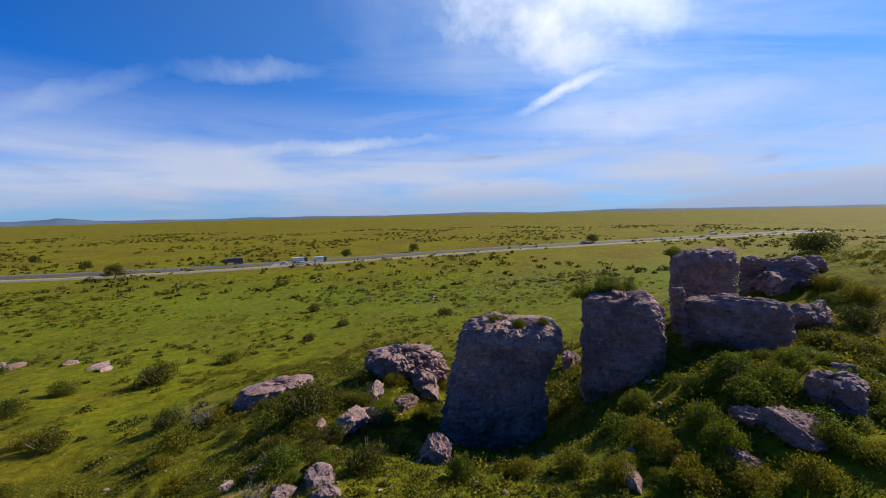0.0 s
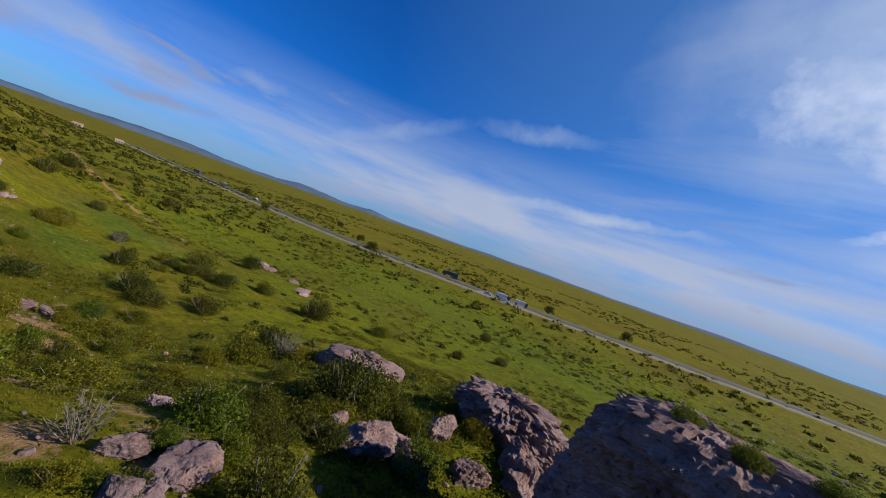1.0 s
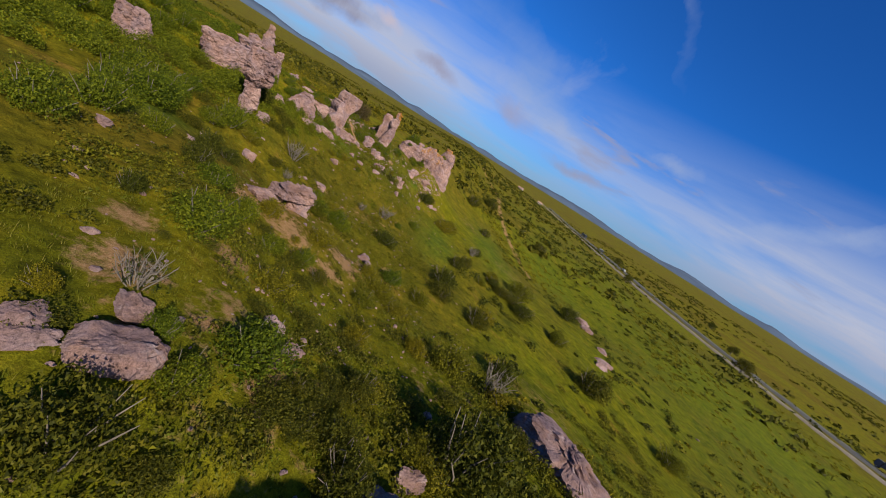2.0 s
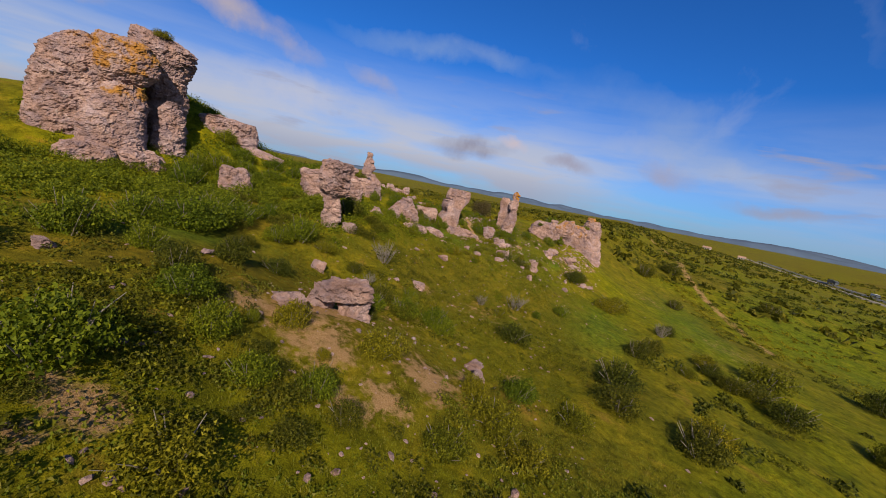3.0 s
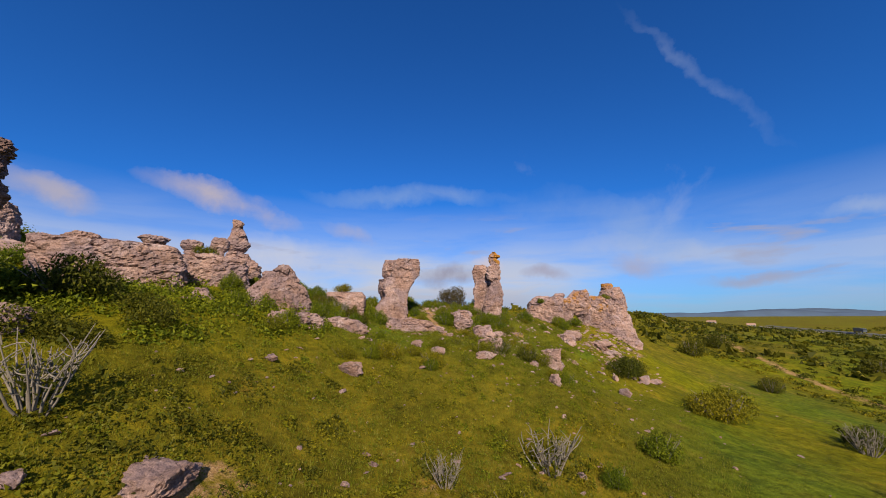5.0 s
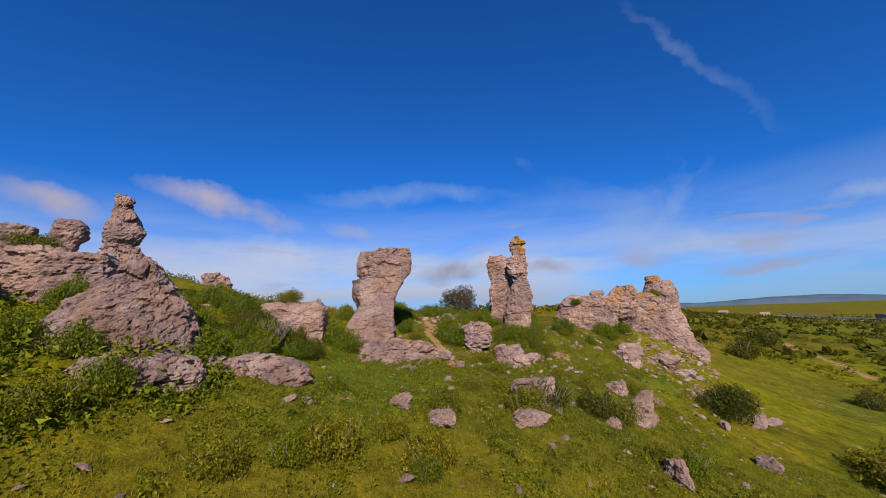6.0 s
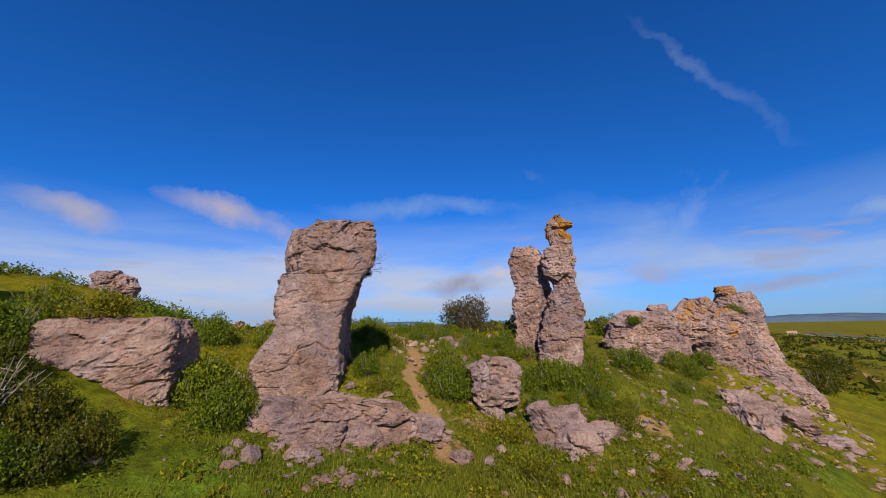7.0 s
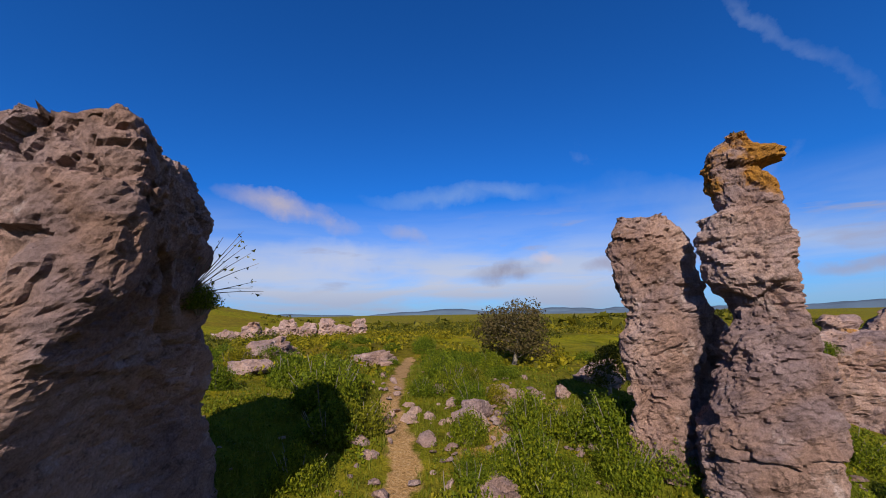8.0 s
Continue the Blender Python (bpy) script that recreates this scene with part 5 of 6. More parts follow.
scrub("low_scrub", "yellow-green low scrub in patches on the slope", (-40, 12, 8, 48), 1100, (0.25, 0.7), 84, 0.068, LEAF_YELLOW, 21, 0.12, 0.46)
scrub("low_scrub", "dark green low scrub in patches on the slope", (-45, 12, 6, 60), 480, (0.3, 0.8), 150, 0.06, LEAF_DARK, 22, 0.09, 0.47)
scrub("low_scrub", "dark green low scrub thick on the upper slope", (-22, 6, 9, 34), 320, (0.25, 0.7), 130, 0.055, LEAF_DARK, 65, 0.14, 0.38)
scrub("low_scrub", "fresh green low scrub among the rocks", (-82, -40, -8, 17), 300, (0.2, 0.5), 90, 0.042, LEAF_GREEN, 23, 0.16, 0.46)
scrub("low_scrub", "yellow-green low scrub among the rocks", (-82, -38, -8, 18), 420, (0.18, 0.42), 76, 0.045, LEAF_YELLOW, 24, 0.14, 0.46)
scrub("low_scrub", "fresh green low scrub around the trail", (-72, -54, -4, 14), 90, (0.15, 0.4), 76, 0.04, LEAF_GREEN, 29, 0.22, 0.40)
scrub("low_scrub", "dense green scrub on the rise below the cliff", (-48, -14, -26, 4), 800, (0.4, 1.0), 100, 0.08, LEAF_GREEN, 25, 0.12, 0.38, 0.8)
scrub("low_scrub", "dense green scrub on the flank of the cliff hill", (-48, -26, -32, -10), 380, (0.5, 1.1), 90, 0.095, LEAF_GREEN, 35, 0.15, 0.25, 0.8)
scrub("low_scrub", "fresh green scrub on the grassy rise behind the rocks", (-66, -46, -28, -7), 420, (0.4, 0.9), 80, 0.085, LEAF_GREEN, 36, 0.15, 0.42, 0.8)
scrub("low_scrub", "small yellow-green bushes dotted over the slope", (-47, -25, 5, 23), 260, (0.15, 0.5), 90, 0.042, LEAF_YELLOW, 51, 0.30, 0.34, 0.8)
scrub("low_scrub", "small dark bushes dotted over the slope", (-58, -26, 5, 24), 150, (0.15, 0.45), 90, 0.042, LEAF_DARK, 52, 0.35, 0.36, 0.8)
scrub("low_scrub", "small green bushes dotted over the pasture", (-62, -44, 5, 17), 210, (0.15, 0.5), 90, 0.040, LEAF_GREEN, 53, 0.35, 0.34, 0.8)
scrub("low_scrub", "olive bushes dotted thickly over the near plain", (-14, 14, 22, 75), 800, (0.3, 0.8), 64, 0.085, LEAF_YELLOW, 61, 0.07, 0.36, 0.7)
scrub("low_scrub", "dark green bushes scattered over the near plain", (-14, 14, 24, 80), 280, (0.3, 0.8), 70, 0.09, LEAF_DARK, 62, 0.06, 0.38, 0.8)
scrub("tussocks", "tufted yellow-green grass clumps on the pasture", (-62, -24, 3, 24), 3200, (0.10, 0.30), 22, 0.035, BLADE, 37, 0.25, 0.30, 1.0)
scrub("tussocks", "tufted dry grass clumps on the scrub slope", (-26, 8, 8, 30), 1800, (0.12, 0.32), 20, 0.05, BLADE, 38, 0.22, 0.32, 1.0)
scrub("tussocks", "tufted grass clumps beside the foot trail", (-74, -54, -6, 14), 1700, (0.10, 0.28), 24, 0.032, BLADE, 39, 0.3, 0.28, 1.0)
scrub("low_scrub", "dense green scrub around the shaded towers", (0, 40, 10, 46), 700, (0.3, 0.8), 54, 0.11, LEAF_YELLOW, 26, 0.12, 0.44, 0.7)
scrub("low_scrub", "mixed low scrub beyond the trail", (-150, -62, -70, 2), 1700, (0.4, 1.1), 60, 0.13, LEAF_YELLOW, 27, 0.06, 0.36)
scrub("low_scrub", "dark scrub beyond the trail", (-150, -66, -90, -3), 700, (0.5, 1.4), 80, 0.14, LEAF_DARK, 28, 0.05, 0.42, 0.8)
scrub("far_bushes", "dark bushes dotted over the plain", (-170, 60, 26, 150), 850, (0.4, 1.1), 80, 0.15, LEAF_DARK, 31, 0.035, 0.44, 0.75)
scrub("far_bushes", "dark bushes gathered on the near plain", (-190, -64, 18, 75), 320, (0.4, 1.0), 90, 0.11, LEAF_DARK, 40, 0.05, 0.46, 0.75)
scrub("far_bushes", "olive bushes dotted over the plain", (-170, 60, 30, 170), 1700, (0.35, 0.95), 50, 0.15, LEAF_YELLOW, 32, 0.03, 0.42, 0.6)
scrub("far_bushes", "distant bushes scattered over the plateau", (-620, 420, 120, 640), 2600, (0.9, 2.4), 12, 1.0, LEAF_DARK, 33, 0.012, 0.44, 0.7)
scrub("far_bushes", "distant bushes gathered in rows across the plain", (-520, -130, 20, 230), 900, (0.8, 2.0), 18, 0.55, LEAF_DARK, 63, 0.02, 0.40, 0.7)
scrub("far_bushes", "distant bushes scattered over the plain", (-640, -110, -420, 130), 2400, (0.9, 2.4), 12, 1.0, LEAF_DARK, 34, 0.012, 0.42, 0.7)


def grass(name, label, area, count, blade, seed):
    """Single tufts of grass: three narrow bent blades each."""
    g = np.random.default_rng(seed)
    x, y = g.uniform(area[0], area[1], count), g.uniform(area[2], area[3], count)
    keep = soil_at(x, y) < 0.35
    x, y = np.repeat(x[keep], 4), np.repeat(y[keep], 4)
    n = len(x)
    x, y = x + g.normal(0, 0.05, n), y + g.normal(0, 0.05, n)
    z = ground_z(x, y) - 0.02
    turn, lean, tall = g.uniform(0, 2 * math.pi, n), g.uniform(0.1, 0.7, n), blade * g.uniform(0.5, 1.4, n)
    wx, wy = 0.011 * np.cos(turn), 0.011 * np.sin(turn)
    tip = np.stack([x - np.sin(turn) * lean * tall, y + np.cos(turn) * lean * tall, z + tall], 1)
    v = np.stack([np.stack([x - wx, y - wy, z], 1), np.stack([x + wx, y + wy, z], 1), tip], 1).reshape(-1, 3)
    tagged(new(name, mesh_from(name, v.tolist(), np.arange(3 * n).reshape(n, 3).tolist(), BLADE, False)), label, "grass", kind="stuff")


grass("grass", "short green grass on the flown-over pasture", (-62, -30, 3, 22), 32000, 0.10, 41)
grass("grass", "short green grass among the rocks by the trail", (-72, -54, -4, 14), 21000, 0.12, 42)
grass("grass", "short dry grass on the scrub slope", (-30, 6, 10, 28), 16000, 0.11, 43)


def undergrowth(area, count, radius, models, seed, label):
    """A thicket past counting, joined: thinned copies of the model bushes."""
    r, verts, shapes = random.Random(seed), [], []
    for m in models:
        me = m.children[0].data if m.children[0].name.startswith("foliage") else m.children[1].data
        co = np.empty(len(me.vertices) * 3)
        me.vertices.foreach_get("co", co)
        leaf = co.reshape(-1, 3, 3)[::2]
        mid = leaf.mean(1, keepdims=True)
        shapes.append(mid + (leaf - mid) * 1.15)
        mat = me.materials[0]
    for i in range(count):
        x, y, s = r.uniform(area[0], area[1]), r.uniform(area[2], area[3]), r.uniform(*radius)
        t = r.uniform(0, 2 * math.pi)
        if near_trail(x, y) < 0.3 + 0.75 * s or any(math.hypot(x - a, y - c) < d for a, c, d in CLEAR):
            continue
        p = shapes[i % len(shapes)].reshape(-1, 3) * np.array([s * 1.1, s * 1.1, s * r.uniform(0.8, 1.25)])
        verts.append(np.stack([x + p[:, 0] * math.cos(t) - p[:, 1] * math.sin(t), y + p[:, 0] * math.sin(t) + p[:, 1] * math.cos(t), p[:, 2] + float(ground_z(x, y)) - 0.06], 1))
    v = np.concatenate(verts)
    tagged(new("undergrowth", mesh_from("undergrowth", v.tolist(), np.arange(len(v)).reshape(-1, 3).tolist(), mat, False)), label, "scrub", kind="stuff")


def thicket(area, count, radius, models, seed):
    """Bushes of a thicket, none standing on another's middle."""
    r, done = random.Random(seed), []
    while len(done) < count:
        x, y, s = r.uniform(area[0], area[1]), r.uniform(area[2], area[3]), r.uniform(*radius)
        if all(math.hypot(x - a, y - c) > 0.8 * s for a, c, _ in done):
            done.append((x, y, s))
    low_spread(done, models)


undergrowth((-37, -18, -15, 1), 34, (0.9, 1.7), GREEN, 1, "leafy green thicket on the rise below the cliff")
undergrowth((-42, -24, -6, 4), 16, (0.6, 1.1), GLOOM, 2, "dark green thicket below the mushroom rock")
thicket((-60, -44, -8, 0.5), 15, (0.4, 0.8), GREEN, 3)
low_spread([(-46.6, 3.0, 0.8), (-47.8, 2.6, 0.8), (-49.0, 2.4, 0.7)], GREEN)
low_spread([(-62.9, 0.4, 0.7), (-63.9, -0.8, 0.8), (-64.9, 2.5, 0.5), (-65.9, 3.9, 0.6), (-66.1, 5.3, 0.7), (-64.2, 3.6, 0.4), (-67.2, 0.7, 0.6), (-66.4, 1.8, 0.5), (-61.6, 1.2, 0.5), (-63.0, 4.6, 0.45)], GREEN)
low_spread([(-60.6, 4.8, 0.84), (-62.1, 3.9, 0.77), (-64.1, 4.2, 0.66), (-63.2, 7.0, 0.71), (-63.5, 8.3, 0.67), (-64.0, 8.9, 0.62), (-65.2, 5.6, 0.67), (-74.5, 12.3, 0.81), (-63.1, 9.1, 0.5), (-64.1, -1.0, 0.99), (-63.2, 1.1, 0.67), (-66.0, 3.5, 0.63), (-66.4, 5.1, 0.66), (-65.1, 5.5, 0.49), (-67.3, 0.7, 0.58), (-63.8, 3.5, 0.39), (-28.4, 10.2, 1.1), (-31.6, 13.2, 1.1), (-30.1, 11.7, 1.1), (-45.9, 2.2, 0.79), (-47.0, 2.7, 0.62), (-44.9, 3.1, 0.62)], GREEN)
thicket((-68, -60.5, 4.4, 9), 16, (0.3, 0.6), GREEN, 6)
thicket((-69, -62, -6, 0), 10, (0.4, 0.8), GREEN, 7)
undergrowth((8, 30, 12, 30), 22, (0.5, 1.1), GREEN, 4, "leafy green thicket around the shaded towers")
low_spread([(-51.4, 2.2, 0.6), (-48.4, 1.6, 0.6), (-44.2, 0.2, 0.7)], GREEN)
low_spread([(-51.2, -4.4, 0.6), (-51.6, -2.7, 0.5), (-52.6, -1.7, 0.45), (-55.0, -1.6, 0.7), (-49.4, -0.6, 0.6), (-48.6, -0.2, 0.6), (-50.4, 1.6, 0.7),
            (-55.1, 0.5, 1.0), (-49.4, 1.9, 0.35), (-50.4, 5.0, 0.4), (-59.8, 5.0, 0.6), (-58.6, 5.2, 0.45)], GREEN)
low_spread([(-52.6, 1.2, 0.7), (-53.3, 1.5, 0.7), (-55.0, 1.8, 0.75), (-50.4, 0.4, 0.6),
            (-19.7, 1.8, 1.1), (-21.0, 2.0, 1.2), (-23.7, -0.6, 1.4), (-30.1, -12.0, 1.6), (-26.4, -1.6, 1.3), (-26.0, 0.7, 1.2), (-27.8, -0.6, 1.2), (-32.6, -14.5, 1.4), (-29.2, -0.6, 1.1), (-18.1, 6.1, 0.8), (-34.5, -14.0, 1.5), (-36.5, -13.0, 1.4),
            (-38.0, -15.5, 1.5), (-33.6, -11.0, 1.4), (-35.8, -10.4, 1.2), (-38.5, -11.5, 1.2), (-40.5, -14.0, 1.3), (-37.5, -18.0, 1.2), (-42.0, -12.0, 1.2)], GREEN)
low_spread([(11.2, 15.7, 0.8), (13.4, 16.3, 0.8), (8.8, 14.4, 0.7), (15.6, 17.2, 0.8), (14.0, 12.9, 0.8), (14.6, 11.8, 0.75), (10.5, 11.9, 0.76), (12.1, 11.6, 0.84), (8.8, 12.7, 0.8), (22.7, 19.5, 1.1), (22.9, 21.4, 1.2), (29.9, 26.3, 1.2), (30.2, 29.0, 1.3),
            (-2.0, 30.0, 0.9), (-4.2, 29.4, 0.9), (-6.4, 30.2, 1.0), (-0.2, 31.0, 1.0), (-6.0, 26.4, 0.8), (-4.6, 26.0, 0.7), (-1.8, 26.0, 0.8)], GOLD)
undergrowth((5, 20, 8, 20), 44, (0.35, 0.8), GREEN, 8, "low green thicket in front of the shaded towers")
undergrowth((16, 32, 16, 32), 30, (0.5, 1.1), GOLD, 9, "yellow-green thicket behind the shaded towers")
undergrowth((-20, 2, 12, 30), 46, (0.35, 0.85), GLOOM, 10, "dark green thicket on the scrub slope")
undergrowth((-80, -66, -14, 2), 40, (0.4, 0.9), GREEN, 5, "green thicket beyond the foot trail")

# ---------------------------------------------------------------- bushes on the rocks, tree by the trail


def rock_top(x, y, z):
    """Height of the rock under a place, or None where no rock lies there."""
    at, graph = z + 2.5, bpy.context.evaluated_depsgraph_get()
    for _ in range(12):
        hit, place, _, _, ob, _ = scene.ray_cast(graph, Vector((x, y, at)), Vector((0, 0, -1)), distance=5.0)
        if not hit:
            return None
        if ob.data.materials and ob.data.materials[0].name == "limestone":
            return place.z if place.z > z - 1.6 else None
        at = place.z - 0.01
    return None


def perch(rows, models):
    """Bushes rooted on rock tops and ledges, by place, rough height and radius."""
    for i, (x, y, z, r) in enumerate(rows):
        top = rock_top(x, y, z)
        if top is None:
            continue
        m = copy_thing(models[i % len(models)], pose(x, y, top - 0.08 * r, 0, 0, (i * 77) % 360))
        m.scale = (r, r, r)
        tagged(m, "green bush rooted on a limestone top", "shrub", "bushes on the rocks")


perch([(9.8, 25.6, 8.4, 1.1), (11.2, 25.4, 8.5, 1.0), (12.4, 25.0, 8.3, 0.7), (20.0, 33.0, 10.6, 1.1), (21.4, 32.6, 10.6, 1.0), (19.2, 31.2, 10.6, 0.9), (18.4, 32.6, 10.8, 0.8), (11.4, 24.4, 8.8, 0.7), (3.4, 24.6, 7.4, 0.6), (4.8, 23.6, 7.0, 0.6),
       (6.2, 23.2, 6.9, 0.5), (-83.6, 17.0, 5.4, 0.8), (-75.2, 10.4, 3.9, 0.6), (-72.6, 11.2, 3.6, 0.5), (-69.5, 7.6, 2.6, 0.8), (10.8, 24.8, 8.8, 0.9), (11.6, 25.3, 8.8, 0.8), (18.0, 32.2, 11.0, 1.0), (16.6, 32.0, 11.0, 0.8), (19.0, 31.8, 10.6, 0.7)], GREEN)
perch([(-31, -18.5, 13.6, 1.0), (-34, -22, 16.0, 1.1), (-46.5, -6.2, 5.6, 0.9), (-48.6, -6.6, 5.9, 0.8), (-44, -5.4, 5.2, 0.9), (-53.6, -0.6, 3.2, 0.8),
       (-55.6, -1.0, 3.3, 0.7)], GOLD)


def sprig(x, y, z, yaw):
    """A thin bare twig with a few leaves growing out of the rock."""
    g = np.random.default_rng(60)
    thing = new("twig_shrub")
    stems, tips = [], []
    for i in range(13):
        tip = (0.2 + 0.6 * g.random(), g.uniform(-0.45, 0.45), -0.05 + 0.75 * g.random())
        stems.append(((-0.2, 0, 0), tip, 0.007, 0.002, g.uniform(-0.06, 0.06)))
        for f in (0.55, 0.75, 0.9, 1.0):
            tips.append([f * c + g.uniform(-0.05, 0.05) for c in tip])
    part("branchwork", stem_mesh("branchwork", stems, TWIG), thing)
    pts = np.array(tips)
    v, f = leaf_cards(g, pts, g.normal(size=pts.shape), 0.028)
    part("foliage", mesh_from("foliage", v.tolist(), f.tolist(), LEAF_DARK, False), thing)
    thing.matrix_world = pose(x, y, z, 0, 0, yaw)
    tagged(thing, "sparse twigs with few leaves growing from rock", "shrub")


sprig(-59.40, 2.35, 5.28, 112)
nook = copy_thing(GREEN[1], pose(-59.42, 2.30, 5.12, 0, 0, 40))
nook.scale = (0.26, 0.26, 0.34)
tagged(nook, "small green bush rooted in a hollow of the leaning rock", "shrub", "bushes on the rocks")


def tree(x, y, height, wide, seed, leaf, label, leaves=3000):
    """A small wind-worn tree: trunk, limbs and a layered crown."""
    g = np.random.default_rng(seed)
    thing = new("tree")
    part("trunk", stem_mesh("trunk", [((0, 0, -0.3), (0.1 * wide, 0, 0.55 * height), 0.05 * height, 0.03 * height, 0.08), ((0.1 * wide, 0, 0.5 * height), (0, 0.05, 0.95 * height), 0.03 * height, 0.01, 0.05)], TWIG), thing)
    limbs, lobes = [], []
    for i in range(11):
        t, f = i * 2.4 + g.uniform(-0.3, 0.3), 0.25 + 0.7 * i / 11
        far = wide * 0.5 * (1.05 - 0.6 * f) * g.uniform(0.7, 1.1)
        tip = (far * math.cos(t), far * math.sin(t), height * (f + 0.05))
        limbs.append(((0.08 * wide, 0, height * (f - 0.12)), tip, 0.018 * height, 0.006 * height, g.uniform(-0.1, 0.1)))
        lobes.append((*[c * 0.85 for c in tip[:2]], tip[2], 0.25 * wide * g.uniform(0.8, 1.2), 0.6))
    part("branchwork", stem_mesh("branchwork", limbs, TWIG), thing)
    pts, outs = crown_points(g, lobes, leaves)
    v, f = leaf_cards(g, pts, outs, 1.8 * wide / leaves ** 0.5)
    part("crown", mesh_from("crown", v.tolist(), f.tolist(), leaf, False), thing)
    thing.matrix_world = pose(x, y, float(ground_z(x, y)), 0, 0, seed * 40)
    return tagged(thing, label, "tree")


tree(-75.4, -0.8, 2.7, 3.7, 3, LEAF_BROWN, "small rounded pine with brownish crown beyond the trail", 9000)
tree(-69.5, 4.7, 1.6, 1.2, 5, LEAF_DARK, "small dark juniper behind a rock pillar")
for i, (x, y, h) in enumerate([(-150, 171, 6.5), (-60, 235, 5), (-190, 200, 5), (-20, 262, 5.5), (120, 300, 7), (-230, 150, 5), (-330, 190, 6), (-260, 240, 5)]):
    tree(x, y, h, h * 1.25, 11 + i, LEAF_DARK, "lone dark broadleaf tree on the far plain")

# ---------------------------------------------------------------- road, vehicles, far buildings, hills
ROAD = [(-700, 205), (-480, 186), (-320, 182), (-217, 181), (-150, 194), (-72, 222), (6, 262), (95, 294), (262, 352), (420, 400)]


def road_strip(name, label, shift, width, lift, mat):
    verts, faces = [], []
    pts = []
    for (ax, ay), (bx, by) in zip(ROAD, ROAD[1:]):
        n = int(math.hypot(bx - ax, by - ay) / 6)
        pts += [(ax + (bx - ax) * i / n, ay + (by - ay) * i / n) for i in range(n)]
    pts = np.array(pts)
    k = np.ones(13) / 13
    pts = np.stack([np.convolve(pts[:, 0], k, "valid"), np.convolve(pts[:, 1], k, "valid")], 1)
    way = np.gradient(pts, axis=0)
    way /= np.linalg.norm(way, axis=1)[:, None]
    side = np.stack([-way[:, 1], way[:, 0]], 1)
    mid = pts + side * shift
    z = ground_z(mid[:, 0], mid[:, 1]) + lift
    for p, s, h in zip(mid, side, z):
        for o, low in ((-0.5 * width - 1.5, 1.2), (-0.5 * width, 0), (0.5 * width, 0), (0.5 * width + 1.5, 1.2)):
            verts.append((p[0] + s[0] * o, p[1] + s[1] * o, h - low))
    tagged(new(name, mesh_from(name, verts, grid_faces(4, len(mid)), mat)), label, "road", kind="structure")


road_strip("road", "straight pale asphalt road across the plain", 0, 5.0, 0.9, ASPHALT)
road_strip("track", "pale gravel track beside the road", -16, 4, 0.6, GRAVEL)


def box_mesh(name, size, at, mat, bevel=0.06):
    bm = bmesh.new()
    bmesh.ops.create_cube(bm, size=1, matrix=Matrix.Translation(at) @ Matrix.Diagonal((*size, 1)))
    bmesh.ops.bevel(bm, geom=bm.edges[:], offset=bevel, segments=2, affect="EDGES")
    me = bpy.data.meshes.new(name)
    bm.to_mesh(me)
    bm.free()
    me.materials.append(mat)
    return me


def wheel_mesh(r, w, mat=RUBBER):
    bm = bmesh.new()
    bmesh.ops.create_cone(bm, cap_ends=True, segments=18, radius1=r, radius2=r, depth=w, matrix=Matrix.Rotation(radians(90), 4, "X"))
    bmesh.ops.bevel(bm, geom=bm.edges[:], offset=0.12 * r, segments=1, affect="EDGES")
    me = bpy.data.meshes.new("wheel")
    bm.to_mesh(me)
    bm.free()
    me.materials.append(mat)
    return me


def vehicle(name, label, category, x, y, yaw, length, tall, paint, cab, lift=0.9):
    """A parked or passing vehicle: body, cab or cabin, windows and wheels."""
    thing = new(name)
    r = 0.33 if length < 6 else 0.5
    if cab:
        part("body", box_mesh("body", (length * 0.76, 2.4, tall - 1.1), (-length * 0.11, 0, 1.1 + (tall - 1.1) / 2), paint), thing)
        part("cab", box_mesh("cab", (length * 0.18, 2.3, tall * 0.72), (length * 0.38, 0, 0.6 + tall * 0.36), DARK, 0.15), thing)
        part("windscreen", box_mesh("windscreen", (0.06, 2.0, tall * 0.22), (length * 0.475, 0, 0.6 + tall * 0.5), WINDOW, 0.02), thing)
    else:
        part("body", box_mesh("body", (length, 1.75, 0.72), (0, 0, 0.62), paint, 0.16), thing)
        part("cabin", box_mesh("cabin", (length * 0.56, 1.6, tall - 0.95), (-0.1, 0, 0.95 + (tall - 0.95) / 2), paint, 0.2), thing)
        part("window", box_mesh("window", (length * 0.5, 1.64, (tall - 0.95) * 0.55), (-0.1, 0, 0.98 + (tall - 0.95) / 2), WINDOW, 0.03), thing)
    wheel, rim = wheel_mesh(r, 0.28), wheel_mesh(0.55 * r, 0.14, STEEL)
    for fx in (-0.36, 0.36) if length < 8 else (-0.4, -0.28, 0.36):
        for side in (-1, 1):
            w = part("wheel", wheel, thing)
            w.location = (fx * length, side * (0.8 if length < 6 else 1.05), r)
            part("rim", rim, w, "grey metal wheel rim").location = (0, side * 0.1, 0)
    thing.matrix_world = pose(x, y, float(ground_z(x, y)) + lift, 0, 0, yaw)
    tagged(thing, label, category, "vehicles along the road")


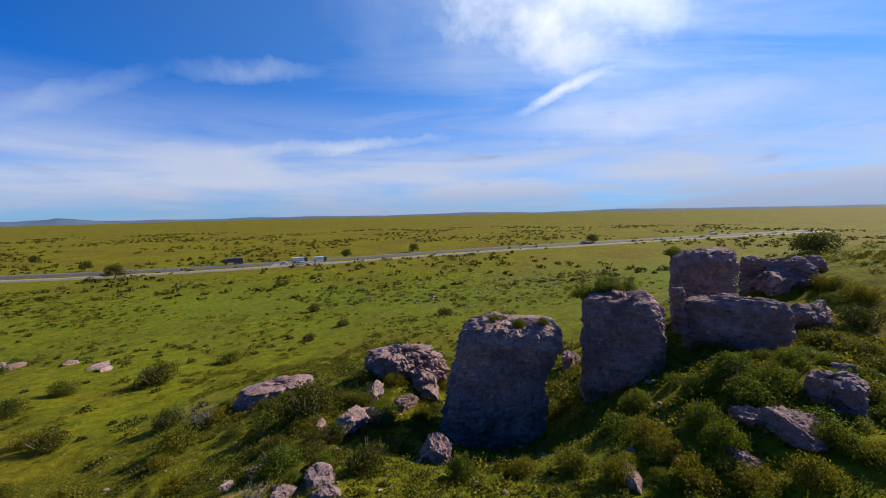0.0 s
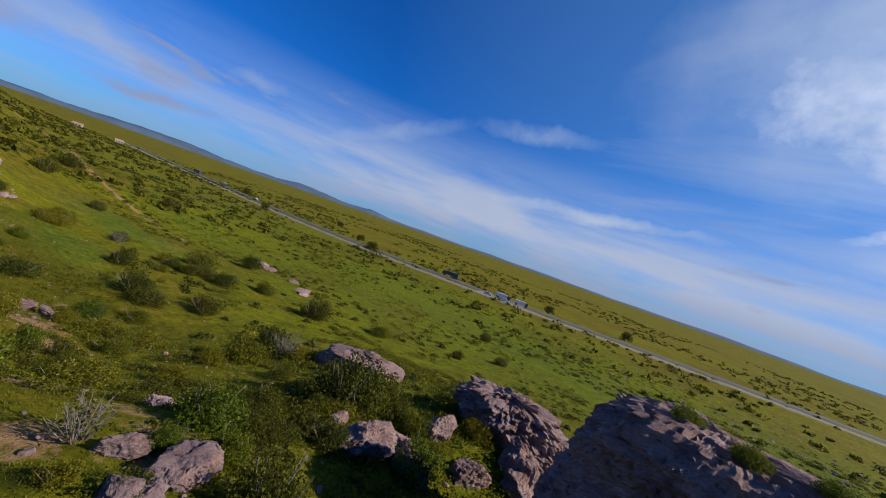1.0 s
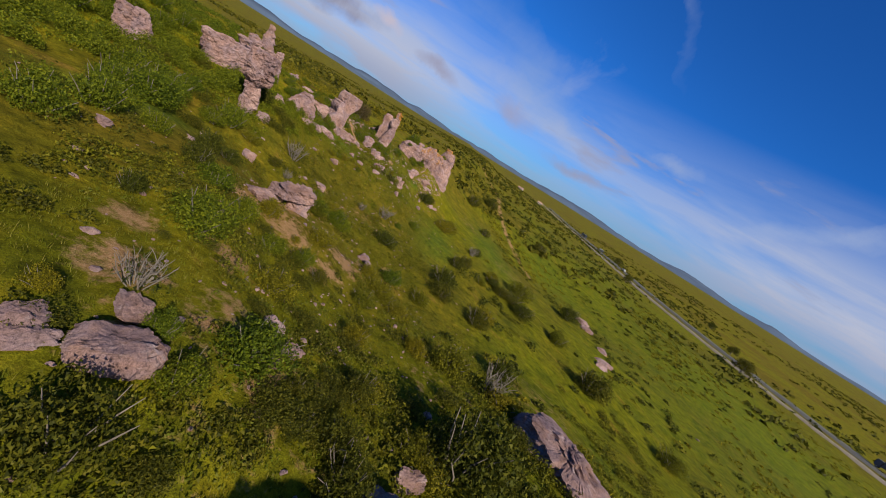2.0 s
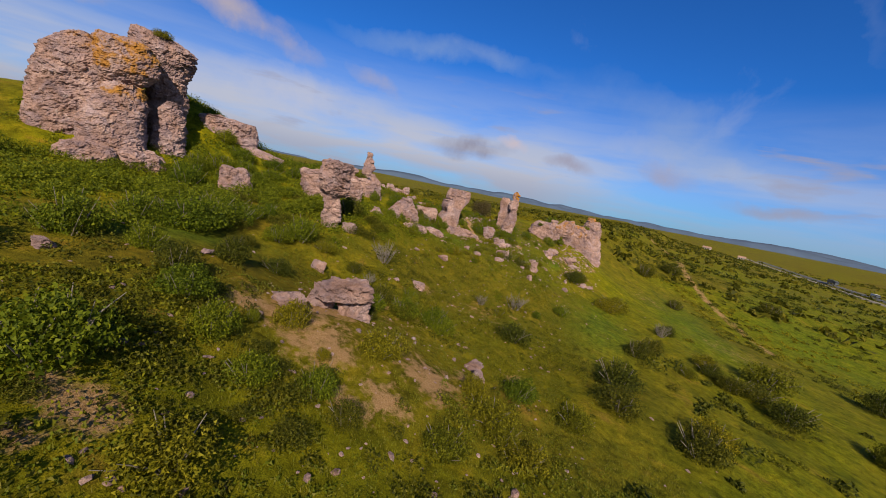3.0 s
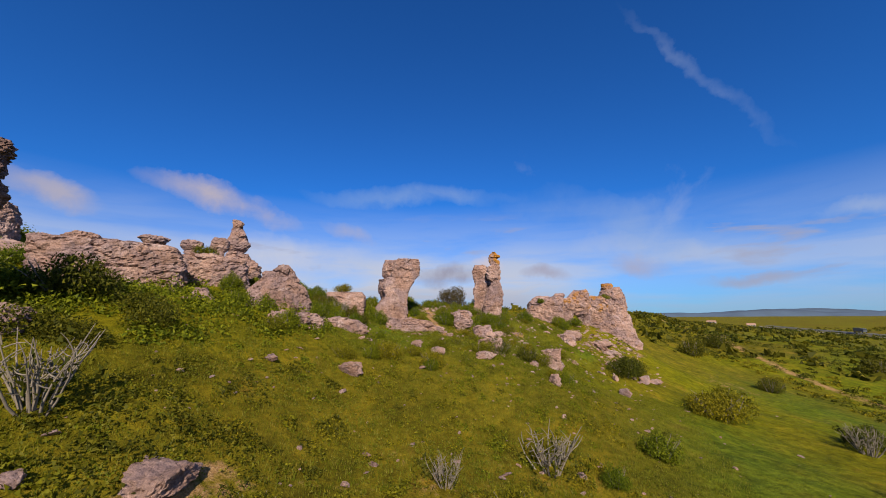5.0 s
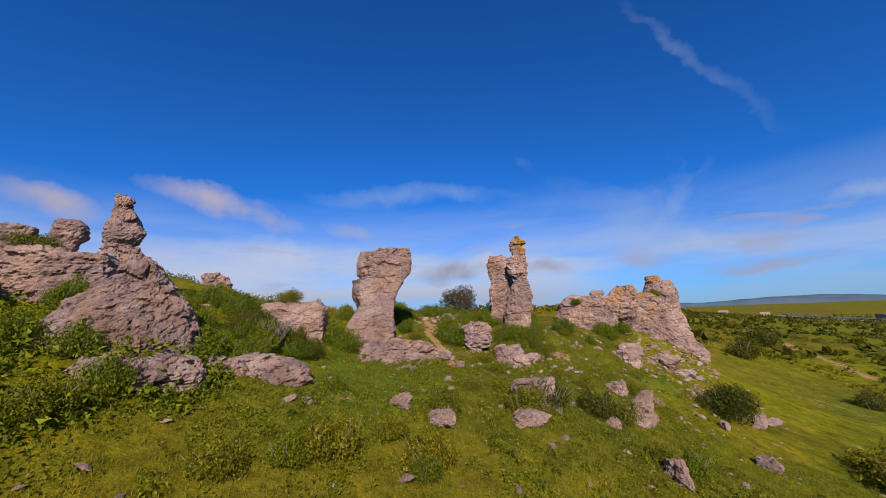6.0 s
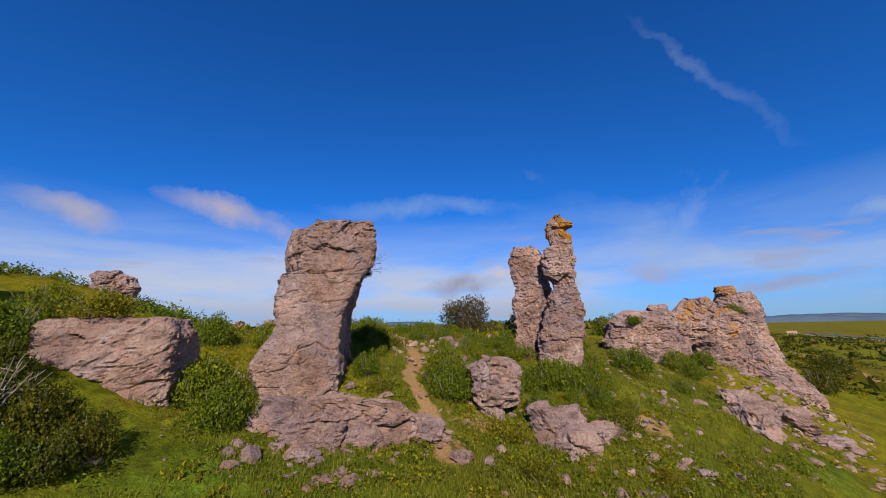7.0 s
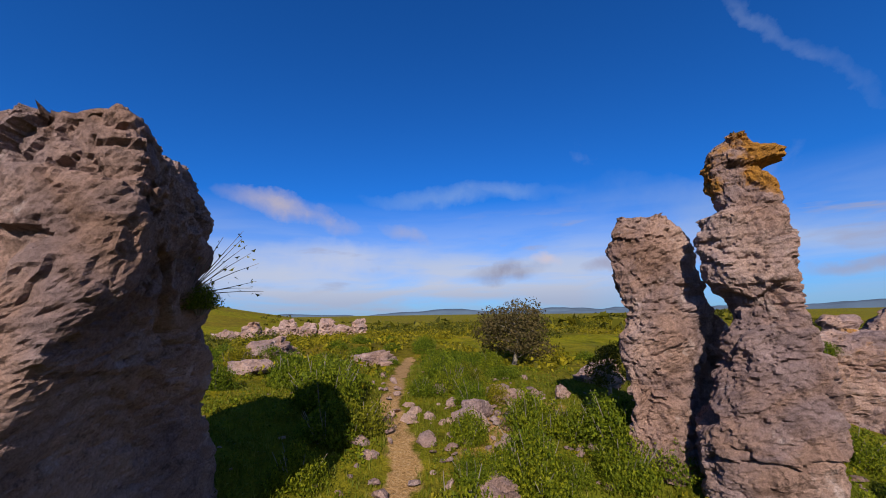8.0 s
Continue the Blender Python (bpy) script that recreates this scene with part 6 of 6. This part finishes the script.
tagged(new("lay_by", mesh_from("lay_by", [(-92, 199, float(ground_z(-92, 199)) + 0.5), (-66, 207, float(ground_z(-66, 207)) + 0.5), (-70, 219, float(ground_z(-70, 219)) + 0.7),
                                          (-94, 209, float(ground_z(-94, 209)) + 0.7)], [[0, 1, 2, 3]], GRAVEL)), "pale gravel lay-by beside the road", "lay-by", kind="structure")
vehicle("lorry", "white lorry parked in the lay-by", "lorry", -80, 210, 24, 8.5, 3.0, PALE, True, 0.75)
vehicle("lorry", "white lorry parked beside another lorry", "lorry", -70, 214, 24, 7.5, 2.9, PALE, True, 0.75)
vehicle("car", "white car parked in the lay-by", "car", -76, 205, 30, 4.4, 1.5, PALE, False, 0.65)
vehicle("car", "pale car parked at the end of the lay-by", "car", -86, 203, 20, 4.4, 1.5, PALE, False, 0.65)
vehicle("lorry", "dark lorry on the road across the plain", "lorry", -116, 208, 200, 10, 3.4, DARK, True)
vehicle("car", "white car on the road across the plain", "car", 112, 300, 18, 4.5, 1.5, PALE, False)
vehicle("van", "white van on the far road", "van", 250, 347, 18, 6.5, 2.6, PALE, True)
vehicle("car", "white car on the road across the plain", "car", -300, 182, 3, 4.5, 1.5, PALE, False)
vehicle("lorry", "dark lorry on the far road", "lorry", -420, 185, 3, 12, 3.6, DARK, True)
vehicle("van", "white van on the far road", "van", -360, 184, 3, 6, 2.4, PALE, True)


def house(x, y, yaw, size, label):
    thing = new("house")
    w, d, h = size
    part("wall", box_mesh("wall", (w, d, h), (0, 0, h / 2 - 0.3), WALL, 0.02), thing)
    e = 0.4
    verts = [(-w / 2 - e, -d / 2 - e, h - 0.3), (w / 2 + e, -d / 2 - e, h - 0.3), (w / 2 + e, d / 2 + e, h - 0.3), (-w / 2 - e, d / 2 + e, h - 0.3), (-w / 2 - e, 0, h + d * 0.28), (w / 2 + e, 0, h + d * 0.28)]
    part("roof", mesh_from("roof", verts, [[0, 1, 5, 4], [2, 3, 4, 5], [0, 4, 3], [1, 2, 5], [3, 2, 1, 0]], ROOF, False), thing)
    for k in (-0.3, 0.0, 0.3):
        pane = part("window", box_mesh("window", (1.1, 0.08, 1.3), (k * w, -d / 2 - 0.03, h * 0.5), WINDOW, 0.01), thing)
        part("sill", box_mesh("sill", (1.3, 0.16, 0.1), (k * w, -d / 2 - 0.08, h * 0.5 - 0.72), WALL, 0.01), pane)
    thing.matrix_world = pose(x, y, float(ground_z(x, y)), 0, 0, yaw)
    tagged(thing, label, "house", "farm buildings")


house(-560, 120, 60, (8, 5, 3), "pale stone farmhouse far across the plain")
house(-535, 150, 80, (7, 5, 2.8), "pale stone farm building with tiled roof")


def ridge(name, label, yaw0, yaw1, far, high, seed, mat, calm=0.06):
    """A range of far hills on the skyline, as a solid bank; calm: how fast the crest rises and falls."""
    verts, n = [], 160
    for i in range(n):
        t = radians(yaw0 + (yaw1 - yaw0) * i / (n - 1))
        end = min(1, i * calm * 1.4, (n - 1 - i) * calm * 1.4)
        h = high * end * (0.45 + 0.55 * noise.fractal(Vector((i * calm, seed, 0)), 1.0, 2.0, 5) + 0.25 * noise.noise(Vector((i * 0.02, seed * 3.1, 4))))
        for d, z in ((far - 260, -40.0), (far - 90, h * 0.55), (far, h), (far + 120, -60.0)):
            verts.append((-math.sin(t) * d - 30, math.cos(t) * d + 10, z))
    tagged(new(name, mesh_from(name, verts, grid_faces(4, n), mat)), label, "hills", kind="structure")


# far hills; their haze is only the blue paint of HILL
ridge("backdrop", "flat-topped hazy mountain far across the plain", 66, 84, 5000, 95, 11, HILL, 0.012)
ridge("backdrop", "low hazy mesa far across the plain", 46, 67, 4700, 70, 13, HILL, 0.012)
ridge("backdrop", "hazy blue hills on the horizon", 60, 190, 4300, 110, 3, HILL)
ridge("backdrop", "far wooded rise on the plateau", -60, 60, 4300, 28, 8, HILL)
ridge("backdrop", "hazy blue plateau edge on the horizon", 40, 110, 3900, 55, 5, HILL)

# far rock row on the plateau beyond the trail
for i, (x, y, w, h) in enumerate([(-82, -40, 2.0, 1.0), (-83.9, -37.4, 1.6, 1.9), (-85.2, -35.6, 1.4, 1.3), (-86.2, -33.8, 1.5, 2.1), (-87.4, -31.9, 1.3, 1.6), (-88.6, -30.0, 1.2, 2.2), (-89.6, -28.2, 1.2, 1.5), (-90.4, -26.4, 1.0, 1.9)]):
    g0 = float(ground_z(x, y))
    pillar("rock_outcrop", "weathered limestone rocks in a row beyond the trail", x, y, 112, 0.7,
           [(g0, 0, w), (g0 + h * 0.5, 0.1, w * 0.95), (g0 + h * 0.85, 0.1, w * 0.8), (g0 + h, 0, w * 0.5)], seed=70 + i, fine=0.16, rough=1.9, lichen=(g0 + 1.5, 0.55) if i < 2 else None)
